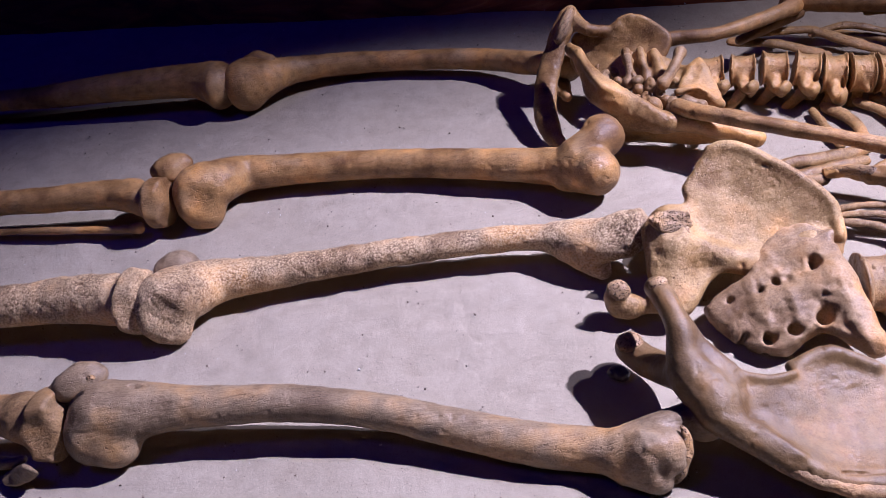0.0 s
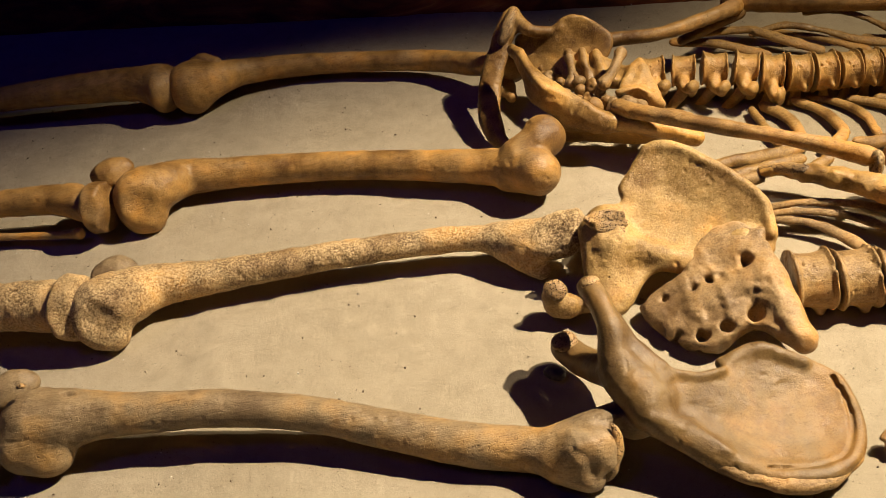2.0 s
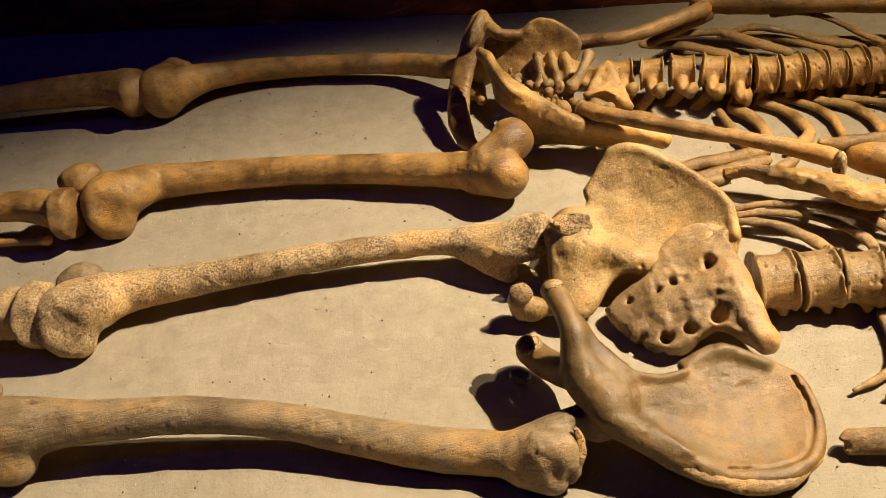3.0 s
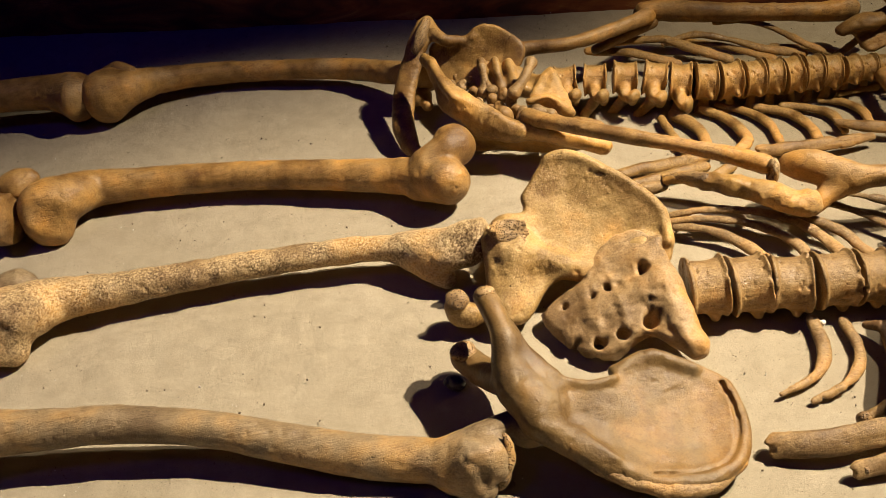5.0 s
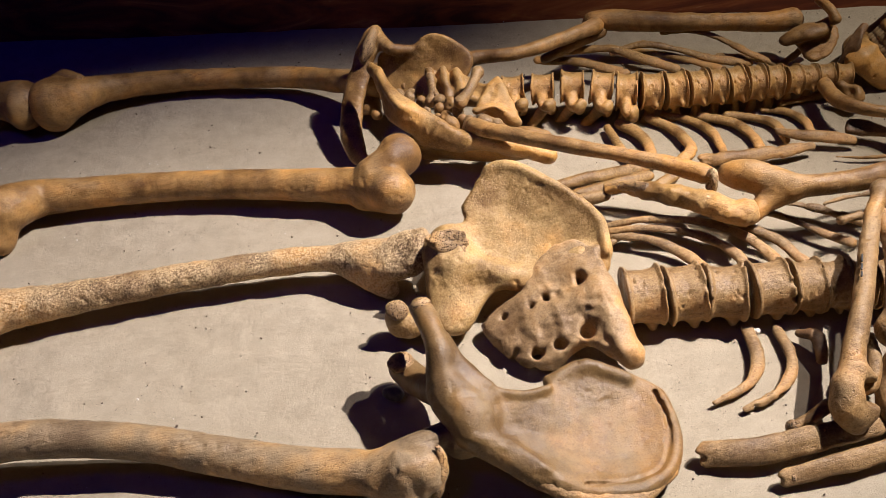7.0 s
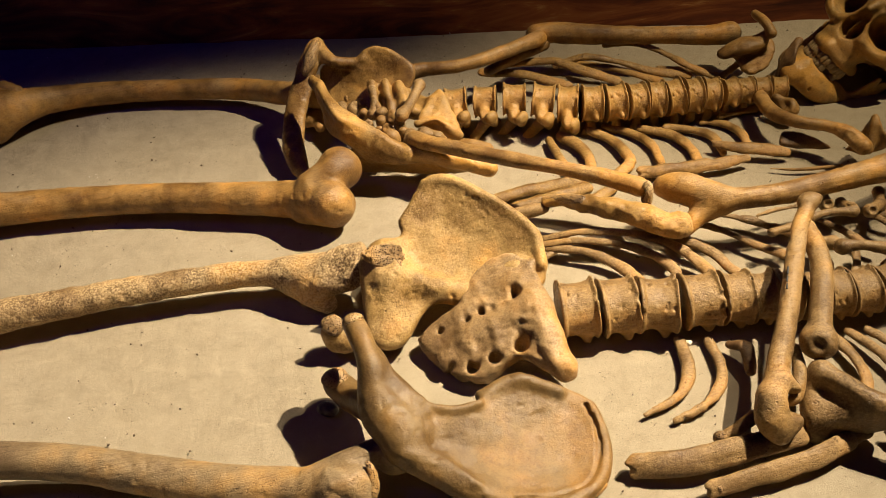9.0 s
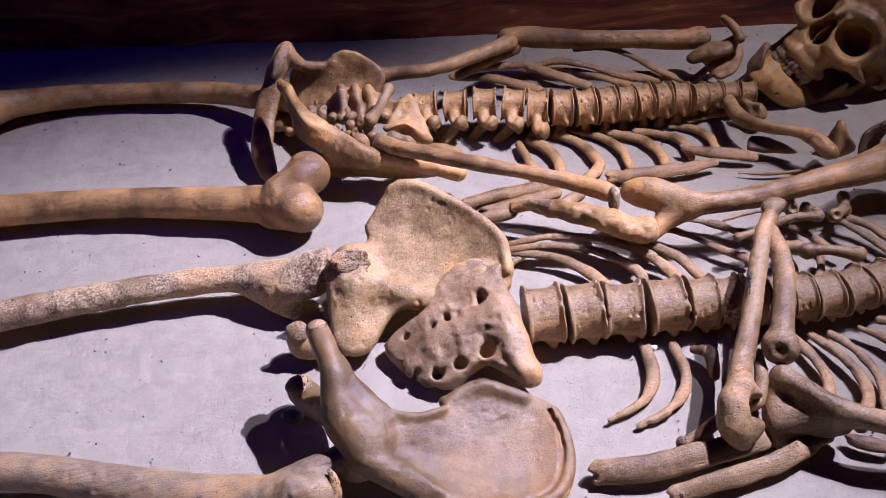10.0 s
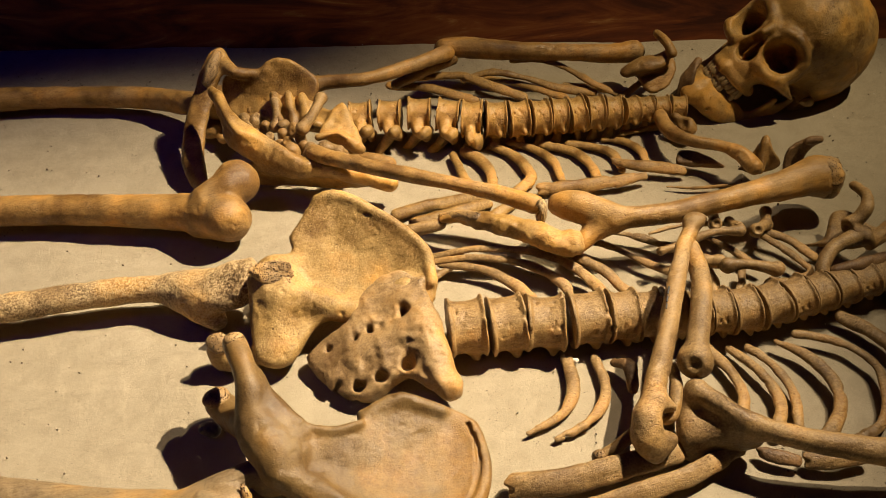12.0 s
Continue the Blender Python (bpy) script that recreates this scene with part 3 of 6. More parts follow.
c.tube([(-0.2326, 0.7434, 0.0324, 0.0034), (-0.2356, 0.7271, 0.0226, 0.0039), (-0.2257, 0.7167, 0.0098, 0.0039), (-0.2072, 0.7184, 0.0064, 0.0039)], 0.003)
c.ball((0.1639, 0.6606, 0.0283), 0.0205).tube([(0.1487, 0.6809, 0.0368, 0.0168), (0.1690, 0.6862, 0.0448, 0.0168)]).ball((0.1768, 0.6943, 0.0430), 0.021, k=0.004)
c.tube([(0.1348, 0.6711, 0.0174, 0.0084), (0.1643, 0.6590, 0.0184, 0.0094)], k=0.01)
bone("femur", c, ORANGE, "orange brown human thigh bone lying on sand", "bone", "thigh bones", 0.0016, 0.0005, 31, split=(("shaft", (-0.1463, 0.7570, 0.0295)), ("shaft", (-0.0493, 0.7432, 0.0270)), ("shaft", (0.0755, 0.7007, 0.0279)), ("knee_end", (-0.2255, 0.7426, 0.0278)), ("hip_end", (0.1686, 0.6746, 0.0368))))

c = Clay()
c.tube([(-0.1808, 0.9445, 0.0318, 0.0265), (-0.1568, 0.9475, 0.0343, 0.0212), (-0.1351, 0.9622, 0.0293, 0.0168), (-0.1026, 0.9731, 0.0230, 0.0143), (-0.0414, 0.9690, 0.0190, 0.0129), (0.0258, 0.9493, 0.0190, 0.0120), (0.0964, 0.9202, 0.0210, 0.0124), (0.1420, 0.8759, 0.0304, 0.0131), (0.1692, 0.8516, 0.0379, 0.0147)])
c.ball((-0.1864, 0.9500, 0.0321), 0.0215, k=0.014).ball((-0.1838, 0.9396, 0.0200), 0.0170, k=0.014).ball((-0.1699, 0.9657, 0.0391), 0.015, k=0.014).ball((0.1765, 0.8580, 0.0330), 0.021)
bone("femur", c, ORANGE, "orange brown human thigh bone in dim light", "bone", "thigh bones", 0.0024, 0.0005, 41, split=(("shaft", (-0.0998, 0.9516, 0.0340)), ("shaft", (-0.0067, 0.9306, 0.0340)), ("shaft", (0.0882, 0.8987, 0.0340)), ("knee_end", (-0.1926, 0.9546, 0.0285)), ("hip_end", (0.1692, 0.8516, 0.0379))))

c = Clay()
groove = joint_face(c, -0.2961, 0.4659, 0.034, 0.028, 0.0270)
c.ball((-0.3127, 0.4762, 0.036), 0.016, k=0.008)
c.tube([(-0.3004, 0.467, 0.034, 0.0195), (-0.3177, 0.4751, 0.034, 0.0188), (-0.3422, 0.4843, 0.034, 0.0155), (-0.39, 0.4949, 0.034, 0.014), (-0.5381, 0.5219, 0.034, 0.0127), (-0.6193, 0.5339, 0.034, 0.0119)], k=0.012)
c.ball(np.array((-0.3069, 0.4636, 0.03)) + np.array((0.10, -0.80, 0.42)) * 0.0830, 0.060, cut=True, k=0.004)
c.tube(groove, 0.005, cut=True, steps=2)
bone("tibia", c, GREY, "grey brown human shin bone with broad knee end", "bone", "shin bones", 0.0015, 0.0006, 12, split=(("knee_end", (-0.3001, 0.4659, 0.034)), ("shaft", (-0.39, 0.4949, 0.034))))
c = Clay()
groove = joint_face(c, -0.2511, 0.588, 0.034, 0.028, 0.0275)
c.ball((-0.2677, 0.5947, 0.034), 0.018, k=0.008)
c.tube([(-0.2549, 0.589, 0.035, 0.0220), (-0.2775, 0.5962, 0.035, 0.0222), (-0.3111, 0.6038, 0.036, 0.0206), (-0.3478, 0.6085, 0.035, 0.0188), (-0.4108, 0.6158, 0.035, 0.0179), (-0.5408, 0.6314, 0.034, 0.0167), (-0.6059, 0.6367, 0.034, 0.0158)], k=0.01)
c.ball(np.array((-0.2609, 0.5789, 0.03)) + np.array((0.10, -0.80, 0.42)) * 0.0830, 0.060, cut=True, k=0.004)
c.tube(groove, 0.005, cut=True, steps=2)
bone("tibia", c, PALE, "pale pitted human shin bone with broad knee end", "bone", "shin bones", 0.0015, 0.0009, 22, split=(("knee_end", (-0.2551, 0.588, 0.034)), ("shaft", (-0.3583, 0.6097, 0.035))))
c = Clay()
groove = joint_face(c, -0.2539, 0.7313, 0.033, 0.0250, 0.0255)
c.ball((-0.2678, 0.7423, 0.034), 0.014, k=0.008)
c.tube([(-0.2582, 0.7319, 0.034, 0.0185), (-0.2803, 0.7462, 0.036, 0.0174), (-0.3163, 0.7566, 0.037, 0.0147), (-0.3898, 0.7701, 0.036, 0.0132), (-0.4918, 0.7918, 0.035, 0.0129), (-0.6244, 0.818, 0.034, 0.0126)], k=0.01)
c.ball(np.array((-0.2629, 0.7238, 0.03)) + np.array((0.10, -0.80, 0.42)) * 0.0830, 0.060, cut=True, k=0.004)
c.tube(groove, 0.005, cut=True, steps=2)
bone("tibia", c, ORANGE, "orange brown human shin bone with broad knee end", "bone", "shin bones", 0.002, 0.0006, 32, split=(("knee_end", (-0.2579, 0.7313, 0.033)), ("shaft", (-0.3593, 0.7649, 0.036))))
c = Clay().tube([(-0.2811, 0.7219, 0.014, 0.0061), (-0.2946, 0.7264, 0.012, 0.0045), (-0.3408, 0.7389, 0.011, 0.004), (-0.4353, 0.7638, 0.011, 0.0041), (-0.5343, 0.7882, 0.01, 0.0042)])
bone("fibula", c, ORANGE, "thin reddish brown calf bone beside the shin bone", "bone", "", 0.0016, 0.0004, 33)
c = Clay()
c.ball((-0.2157, 0.9496, 0.033), (0.0125, 0.0270, 0.0255), ALONG, k=0.010).ball((-0.2253, 0.9608, 0.034), 0.019, k=0.012)
c.tube([(-0.216, 0.9524, 0.033, 0.0253), (-0.2458, 0.966, 0.036, 0.0208), (-0.2849, 0.9761, 0.036, 0.0189), (-0.3499, 0.9889, 0.035, 0.0171), (-0.4231, 0.9992, 0.033, 0.0145), (-0.4995, 1.0158, 0.031, 0.0126), (-0.5779, 1.0337, 0.03, 0.0121)], k=0.01)
bone("tibia", c, ORANGE, "brown human shin bone in dim light", "bone", "shin bones", 0.0024, 0.0006, 42, split=(("knee_end", (-0.2157, 0.9496, 0.033)), ("shaft", (-0.3068, 0.9817, 0.035))))


def kneecap(pts, flat, material, label, seed):
    c = Clay().tube(pts, 0.003, flat, (0.3, -0.5, 0.8))
    return bone("patella", c, material, label, "bone", "kneecaps", 0.0013, 0.0007, seed)


cap = kneecap([(-0.2874, 0.4799, 0.052, 0.0084), (-0.2754, 0.4805, 0.056, 0.0122), (-0.2657, 0.4832, 0.058, 0.013), (-0.2593, 0.485, 0.058, 0.0097)], 0.72, BROWN, "grey brown rounded human kneecap on the knee joint", 51)
patch("stain", Clay().ball((-0.253, 0.4696, 0.0715), (0.0042, 0.0034, 0.0018)), ROUGH, cap, "small dark worn spot")
kneecap([(-0.2252, 0.6107, 0.044, 0.0118), (-0.2148, 0.6131, 0.046, 0.0132), (-0.2067, 0.6147, 0.044, 0.0089)], 0.75, BROWN, "pale human kneecap behind the knee joint", 52)
kneecap([(-0.252, 0.7599, 0.05, 0.0101), (-0.2404, 0.758, 0.053, 0.014), (-0.2291, 0.7619, 0.054, 0.0112)], 0.72, ORANGE, "brown human kneecap on the knee joint", 53)
kneecap([(-0.1738, 0.9636, 0.05, 0.008), (-0.1638, 0.963, 0.052, 0.0099), (-0.149, 0.9543, 0.05, 0.0072)], 0.75, ORANGE, "brown human kneecap in dim light", 54)

# ---------- hip bones and sacrum of the nearer skeleton ----------
c = Clay()
c.plate([(0.2385, 0.5909, 0.085), (0.2491, 0.5904, 0.088), (0.2614, 0.5862, 0.088), (0.2801, 0.5694, 0.082), (0.3011, 0.5493, 0.073), (0.3168, 0.5263, 0.061), (0.3158, 0.5021, 0.048), (0.3092, 0.4885, 0.04), (0.2890, 0.5040, 0.022), (0.2610, 0.5010, 0.022), (0.2440, 0.5010, 0.025), (0.2280, 0.5040, 0.030), (0.2130, 0.5000, 0.025), (0.1924, 0.483, 0.015), (0.1741, 0.4868, 0.014), (0.1692, 0.4996, 0.02), (0.1757, 0.5172, 0.03), (0.1771, 0.5382, 0.042), (0.1831, 0.5549, 0.054), (0.2097, 0.5577, 0.06), (0.2119, 0.5709, 0.066), (0.2262, 0.5822, 0.076)], 0.0048, round_edge=0.004, dish=0.003)
c.tube([(0.2401, 0.5878, 0.085, 0.0037), (0.2497, 0.5875, 0.087, 0.0047), (0.2613, 0.5827, 0.087, 0.0042), (0.2794, 0.567, 0.081, 0.0037), (0.2995, 0.5473, 0.072, 0.0036), (0.3146, 0.5253, 0.06, 0.004), (0.3128, 0.5016, 0.048, 0.004)], 0.005)
c.tube([(0.1933, 0.5454, 0.056, 0.01), (0.1929, 0.531, 0.044, 0.0136), (0.19, 0.5129, 0.03, 0.0117), (0.1833, 0.4975, 0.018, 0.0099)], k=0.016)
c.tube([(0.1935, 0.5332, 0.045, 0.01), (0.2310, 0.5140, 0.036, 0.0050), (0.2650, 0.5060, 0.030, 0.0055), (0.2925, 0.5059, 0.042, 0.0072)], k=0.014)
c.tube([(0.1825, 0.4953, 0.014, 0.0072), (0.1605, 0.5006, 0.012, 0.0072), (0.1496, 0.5005, 0.014, 0.009)], k=0.008).tube([(0.1504, 0.5002, 0.014, 0.0099), (0.1428, 0.5037, 0.014, 0.0104), (0.1415, 0.5059, 0.02, 0.0108)], k=0.004)
c.tube([(0.1752, 0.5081, 0.026, 0.0063), (0.1761, 0.5289, 0.038, 0.0059), (0.1786, 0.5452, 0.048, 0.0064)], k=0.008)
facing = np.array((-0.12, -0.55, 0.83))
spot_at = np.array((0.1919, 0.5352, 0.0635))
c.ball(spot_at + facing * 0.0175, 0.0215, cut=True, k=0.002)
hip = bone("hip_bone", c, HIP, "pale flaking human hip bone with broad blade propped upright", "bone", "hip bones", 0.0014, 0.0005, 61, (("blade", (0.2728, 0.5319, 0.07)), ("sitting_bone", (0.1879, 0.5135, 0.03)), ("pubic_branch", (0.1472, 0.5025, 0.014))))
m = np.array(Euler((radians(38), radians(8), radians(-10))).to_matrix())
patch("broken_rim", Clay().ball(spot_at - facing * 0.0022, (0.0165, 0.0115, 0.0030), m), ROUGH, hip, "porous broken socket rim", 0.0009, 0.0024)
patch("broken_end", Clay().ball((0.1418, 0.503, 0.0315), (0.0100, 0.0085, 0.0040), m), ROUGH, hip, "porous broken bone end", 0.0012, 0.0014)

c = Clay()
c.plate([(0.1605, 0.3939, 0.046), (0.1811, 0.3899, 0.044), (0.2063, 0.3881, 0.038), (0.2265, 0.391, 0.034), (0.2423, 0.4018, 0.036), (0.263, 0.4057, 0.036), (0.2915, 0.3966, 0.024), (0.3095, 0.3805, 0.017), (0.3096, 0.3503, 0.013), (0.2969, 0.3238, 0.012), (0.2728, 0.3111, 0.012), (0.2399, 0.3141, 0.015), (0.2112, 0.3296, 0.021), (0.1902, 0.3475, 0.03), (0.1679, 0.3626, 0.04), (0.1586, 0.3779, 0.045)], 0.0045, dish=0.005)
c.tube([(0.3072, 0.378, 0.017, 0.0036), (0.3068, 0.3486, 0.013, 0.0042), (0.2941, 0.3246, 0.012, 0.0044), (0.272, 0.3135, 0.012, 0.0055), (0.2407, 0.3163, 0.014, 0.0065), (0.2132, 0.3298, 0.02, 0.008), (0.1905, 0.3486, 0.029, 0.0089), (0.1706, 0.3658, 0.038, 0.0105)], 0.008)
c.tube([(0.1756, 0.3773, 0.04, 0.0151), (0.1649, 0.3927, 0.046, 0.0161), (0.1616, 0.4063, 0.054, 0.0124), (0.1625, 0.4183, 0.064, 0.0096), (0.1614, 0.4319, 0.07, 0.0080), (0.1592, 0.4467, 0.073, 0.0086), (0.157, 0.4587, 0.072, 0.0078)], k=0.010)
c.plate([(0.1630, 0.4390, 0.066), (0.1720, 0.4340, 0.064), (0.1790, 0.4110, 0.058), (0.1870, 0.3970, 0.050), (0.1720, 0.3920, 0.048), (0.1570, 0.4090, 0.056)], 0.0030, round_edge=0.002)
c.tube([(0.1695, 0.4251, 0.058, 0.0035), (0.18, 0.4071, 0.052, 0.0047), (0.1896, 0.3918, 0.045, 0.0058)], 0.008, 0.5, (0.4, 0.5, 0.7))
c.tube([(0.1602, 0.4095, 0.034, 0.0119), (0.1488, 0.4312, 0.022, 0.0115), (0.1376, 0.4503, 0.02, 0.011), (0.1356, 0.4549, 0.022, 0.0085)], k=0.01)
c.tube([(0.2338, 0.3985, 0.034, 0.0047), (0.2623, 0.4038, 0.036, 0.0048), (0.2885, 0.3904, 0.03, 0.0032)], k=0.006)
for up in (-0.008, -0.002, 0.004, 0.010):
    crack = [(0.3046, 0.3789, 0.018, 0.002), (0.3055, 0.3597, 0.015, 0.0019), (0.2984, 0.3381, 0.014, 0.0021), (0.2831, 0.3211, 0.014, 0.0018), (0.2563, 0.3178, 0.016, 0.0015), (0.2345, 0.3204, 0.018, 0.0013)]
    c.tube([(x, y, z + up, r * 0.95) for x, y, z, r in crack], 0.001, cut=True)
c.tube([(0.1883, 0.394, 0.05, 0.0023), (0.2099, 0.3867, 0.042, 0.0027), (0.2305, 0.3889, 0.04, 0.0023)], 0.004).tube([(0.1709, 0.3587, 0.044, 0.0026), (0.1917, 0.3523, 0.036, 0.003), (0.2122, 0.3331, 0.03, 0.0025)], 0.005)
c.tube([(0.1771, 0.419, 0.054, 0.002), (0.1856, 0.4013, 0.052, 0.0023), (0.1911, 0.3953, 0.05, 0.0019)], 0.004).ball((0.2585, 0.3675, 0.044), (0.009, 0.006, 0.004), cut=True, k=0.002)
hip = bone("hip_bone", c, UMBER, "smooth brown human hip bone lying flat on sand", "bone", "hip bones", 0.0014, 0.0004, 71, (("blade", (0.2385, 0.364, 0.02)), ("pubic_branch", (0.1666, 0.4435, 0.055)), ("sitting_bone", (0.1441, 0.4399, 0.02))))
rim = Clay().tube([(0.1901, 0.3472, 0.028, 0.0044), (0.206, 0.3312, 0.022, 0.0062), (0.2259, 0.3174, 0.018, 0.0061), (0.2492, 0.3092, 0.015, 0.0057), (0.2718, 0.3089, 0.013, 0.0051), (0.2942, 0.3214, 0.012, 0.0037)], 0.003, 0.8)
patch("crest", rim, GREY, hip, "rough raised rim of the blade", 0.0012, 0.0012, 73)
patch("broken_end", Clay().ball((0.1359, 0.4497, 0.03), (0.0095, 0.0085, 0.005)), ROUGH, hip, "porous broken bone end")
patch("broken_tip", Clay().ball((0.1575, 0.4556, 0.0785), (0.0075, 0.006, 0.0045)), ROUGH, hip, "porous broken bone end")

c = Clay()
c.plate([(0.2074, 0.4897, 0.004), (0.2218, 0.4949, 0.014), (0.2450, 0.5010, 0.022), (0.2570, 0.5180, 0.034), (0.2870, 0.5280, 0.042), (0.3030, 0.5140, 0.044), (0.3080, 0.4920, 0.044), (0.3070, 0.4680, 0.036), (0.3099, 0.4508, 0.03), (0.3082, 0.4179, 0.02), (0.3007, 0.4128, 0.018), (0.2857, 0.4244, 0.02), (0.2714, 0.4382, 0.016), (0.2464, 0.4323, 0.006), (0.2234, 0.4465, 0.004), (0.2091, 0.4751, 0.004)], 0.0085, round_edge=0.005)
c.tube([(0.2909, 0.5038, 0.04, 0.0067), (0.308, 0.5081, 0.045, 0.0058), (0.3169, 0.5144, 0.047, 0.0036)], 0.006).tube([(0.241, 0.4892, 0.024, 0.0036), (0.2502, 0.4893, 0.03, 0.004), (0.2595, 0.4896, 0.032, 0.0031)], 0.004).tube([(0.294, 0.4391, 0.034, 0.0029), (0.294, 0.4252, 0.03, 0.0037), (0.2968, 0.414, 0.024, 0.0037)], 0.004)
c.tube([(0.2893, 0.4964, 0.036, 0.0116), (0.2955, 0.4636, 0.034, 0.0112), (0.3, 0.4225, 0.022, 0.0083)], k=0.01)
c.tube([(0.2483, 0.4687, 0.018, 0.0105), (0.2755, 0.4695, 0.028, 0.0113), (0.2979, 0.4703, 0.036, 0.0112)], k=0.01)
c.ball((0.3034, 0.4176, 0.02), 0.0085, k=0.008)
for x, y, z, r in [(0.2834, 0.4829, 0.04, 0.0061), (0.2597, 0.4795, 0.034, 0.0048), (0.2434, 0.479, 0.028, 0.0044), (0.2238, 0.4823, 0.018, 0.0027), (0.2787, 0.4412, 0.034, 0.0063), (0.2568, 0.4399, 0.026, 0.0059), (0.2398, 0.4424, 0.018, 0.0055), (0.2239, 0.4507, 0.014, 0.0026)]:
    c.tube([(x, y, z + 0.006, r), (x - 0.002, y + 0.004, z - 0.02, r * 0.8)], 0.003, cut=True)
for x, y, z, q in [(0.2131, 0.4633, 0.006, 0.0057), (0.2264, 0.4389, 0.005, 0.0047), (0.2111, 0.4883, 0.012, 0.004), (0.2516, 0.4272, 0.01, 0.0042), (0.2482, 0.4829, 0.034, 0.0031), (0.3, 0.4056, 0.026, 0.0032)]:
    c.ball((x, y, z), q, k=0.001, cut=True)
c.ball((0.2802, 0.4304, 0.004), (0.012, 0.008, 0.012), cut=True, k=0.006)
for row in ([(0.2408, 0.4885, 0.026, 0.0022), (0.2412, 0.4605, 0.022, 0.0026), (0.2416, 0.4479, 0.016, 0.0021)], [(0.2608, 0.4938, 0.034, 0.0022), (0.2616, 0.462, 0.03, 0.0026), (0.2609, 0.4466, 0.024, 0.0021)], [(0.2794, 0.4949, 0.04, 0.0022), (0.2801, 0.4735, 0.038, 0.003), (0.2797, 0.4598, 0.036, 0.0021)]):
    c.tube(row, 0.004)
bone("sacrum", c, SIENNA, "pale brown human sacrum with rows of round holes", "bone", "", 0.0013, 0.0011, 81, (("body", (0.2418, 0.4623, 0.02)), ("body", (0.2747, 0.4676, 0.03)), ("wing", (0.2978, 0.4221, 0.02)), ("wing", (0.307, 0.5073, 0.04))))


# ---------- vertebrae ----------
def drum(clay, half, end, mid, flat):
    """Body of a vertebra along x: waisted, with thin raised rims."""
    def field(grid, cells):
        x, y, z = grid
        rad = np.sqrt(y * y + (z / flat) ** 2)
        t = np.clip(np.abs(x) / half, 0, 1)
        wide = mid + (end - mid) * (0.55 * t ** 2 + 0.45 * np.clip((t - 0.74) / 0.10, 0, 1) ** 2)
        a, b = rad - wide + 0.0009, np.abs(x) - half + 0.0009 + 0 * rad
        return np.minimum(np.maximum(a, b), 0) + np.hypot(np.maximum(a, 0), np.maximum(b, 0)) - 0.0009

    clay.ops.append((np.array((-half, -end, -end)), np.array((half, end, end)), field, 0.003, False))
    return clay


def vertebra(name, low, seed, material, label, group):
    """low: how far its wings reach to the sides; those that reach far end in a knuckle."""
    rnd = random.Random(seed)
    c = drum(Clay(), 0.0135, 0.0228, 0.0186, 0.86)
    for side in (1, -1):
        if low > 0.016:
            drop = 0.006 * rnd.random()
            c.tube([(-0.001, side * 0.014, -0.012, 0.0085), (0.000, side * 0.022, -0.018, 0.0062), (0.003, side * (low - 0.008), -0.021 - drop, 0.0050), (0.007, side * low, -0.020 - drop, 0.0066)], 0.005)
            c.ball((0.011, side * (low - 0.003), -0.018 - drop), (0.0055, 0.0055, 0.0065), k=0.004).ball((0.002, side * 0.030, -0.013 - drop), 0.0042, cut=True, k=0.004)
        else:
            c.tube([(0.004, side * 0.012, -0.010, 0.0050), (0.005, side * 0.016, -0.013, 0.0035)], 0.005)
        if low > 0.016:
            c.ball((0.010, side * 0.012, -0.024), (0.006, 0.0045, 0.007), k=0.004)
    c.tube([(0, 0, -0.024, 0.007), (-0.008, 0, -0.034, 0.006), (-0.014, 0, -0.042, 0.006)], 0.006, 0.6, (0, 1, 0))
    for i in range(7):
        a = rnd.uniform(0.2, 2.9)
        c.ball((rnd.uniform(-0.009, 0.009), 0.0192 * math.cos(a), 0.0165 * math.sin(a)), (rnd.uniform(0.0008, 0.0014), rnd.uniform(0.0010, 0.0024), rnd.uniform(0.0010, 0.0020)), k=0.0008, cut=True)
    for i in range(3):
        a, x = rnd.uniform(0.5, 2.6), rnd.choice((-1, 1)) * 0.0128
        c.ball((x, 0.0222 * math.cos(a), 0.0192 * math.sin(a)), rnd.uniform(0.0012, 0.0030), k=0.001, cut=True)
    verts, faces = c.skin(0.0011, 0.0006, seed)
    ob = mesh_object(name, verts, faces, material)
    return tagged(ob, label, "vertebra", group)


def spine(rows, wings, fill, roll, material, label, group, seed):
    """Vertebrae at rows of (x, y, z, radius); wings and fill: how wide they reach and how much of their span the bodies take, from first to last."""
    models = {}
    for i, (x, y, z, r) in enumerate(rows):
        a, b = Vector(rows[max(i - 1, 0)][:3]), Vector(rows[min(i + 1, len(rows) - 1)][:3])
        spans = (b - a).length / (min(i + 1, len(rows) - 1) - max(i - 1, 0))
        along = (b - a).normalized()
        side = Vector((0, 0, 1)).cross(along).normalized()
        up = along.cross(side)
        m = Matrix((along, side, up)).transposed().to_4x4()
        rnd = random.Random(seed + i)
        tilt = pose(0, 0, 0, roll[0] + (roll[1] - roll[0]) * i / len(rows) + rnd.uniform(-5, 5), rnd.uniform(-4, 4), rnd.uniform(-5, 5))
        part = i / (len(rows) - 1)
        size = Matrix.Diagonal((spans * (fill[0] + (fill[1] - fill[0]) * min(1, 3 * part)) / 0.027, r / 0.0205, r / 0.0205, 1))
        at = Matrix.Translation((x, y, z)) @ m @ tilt @ size
        key = (min(i, 5), i % 3)
        if key not in models:
            models[key] = vertebra("vertebra", wings[0] + (wings[1] - wings[0]) * min(1, 3 * part), seed * 7 + i, material, label, group)
            models[key].matrix_basis = at
        else:
            copy_thing(models[key], Matrix()).matrix_basis = at


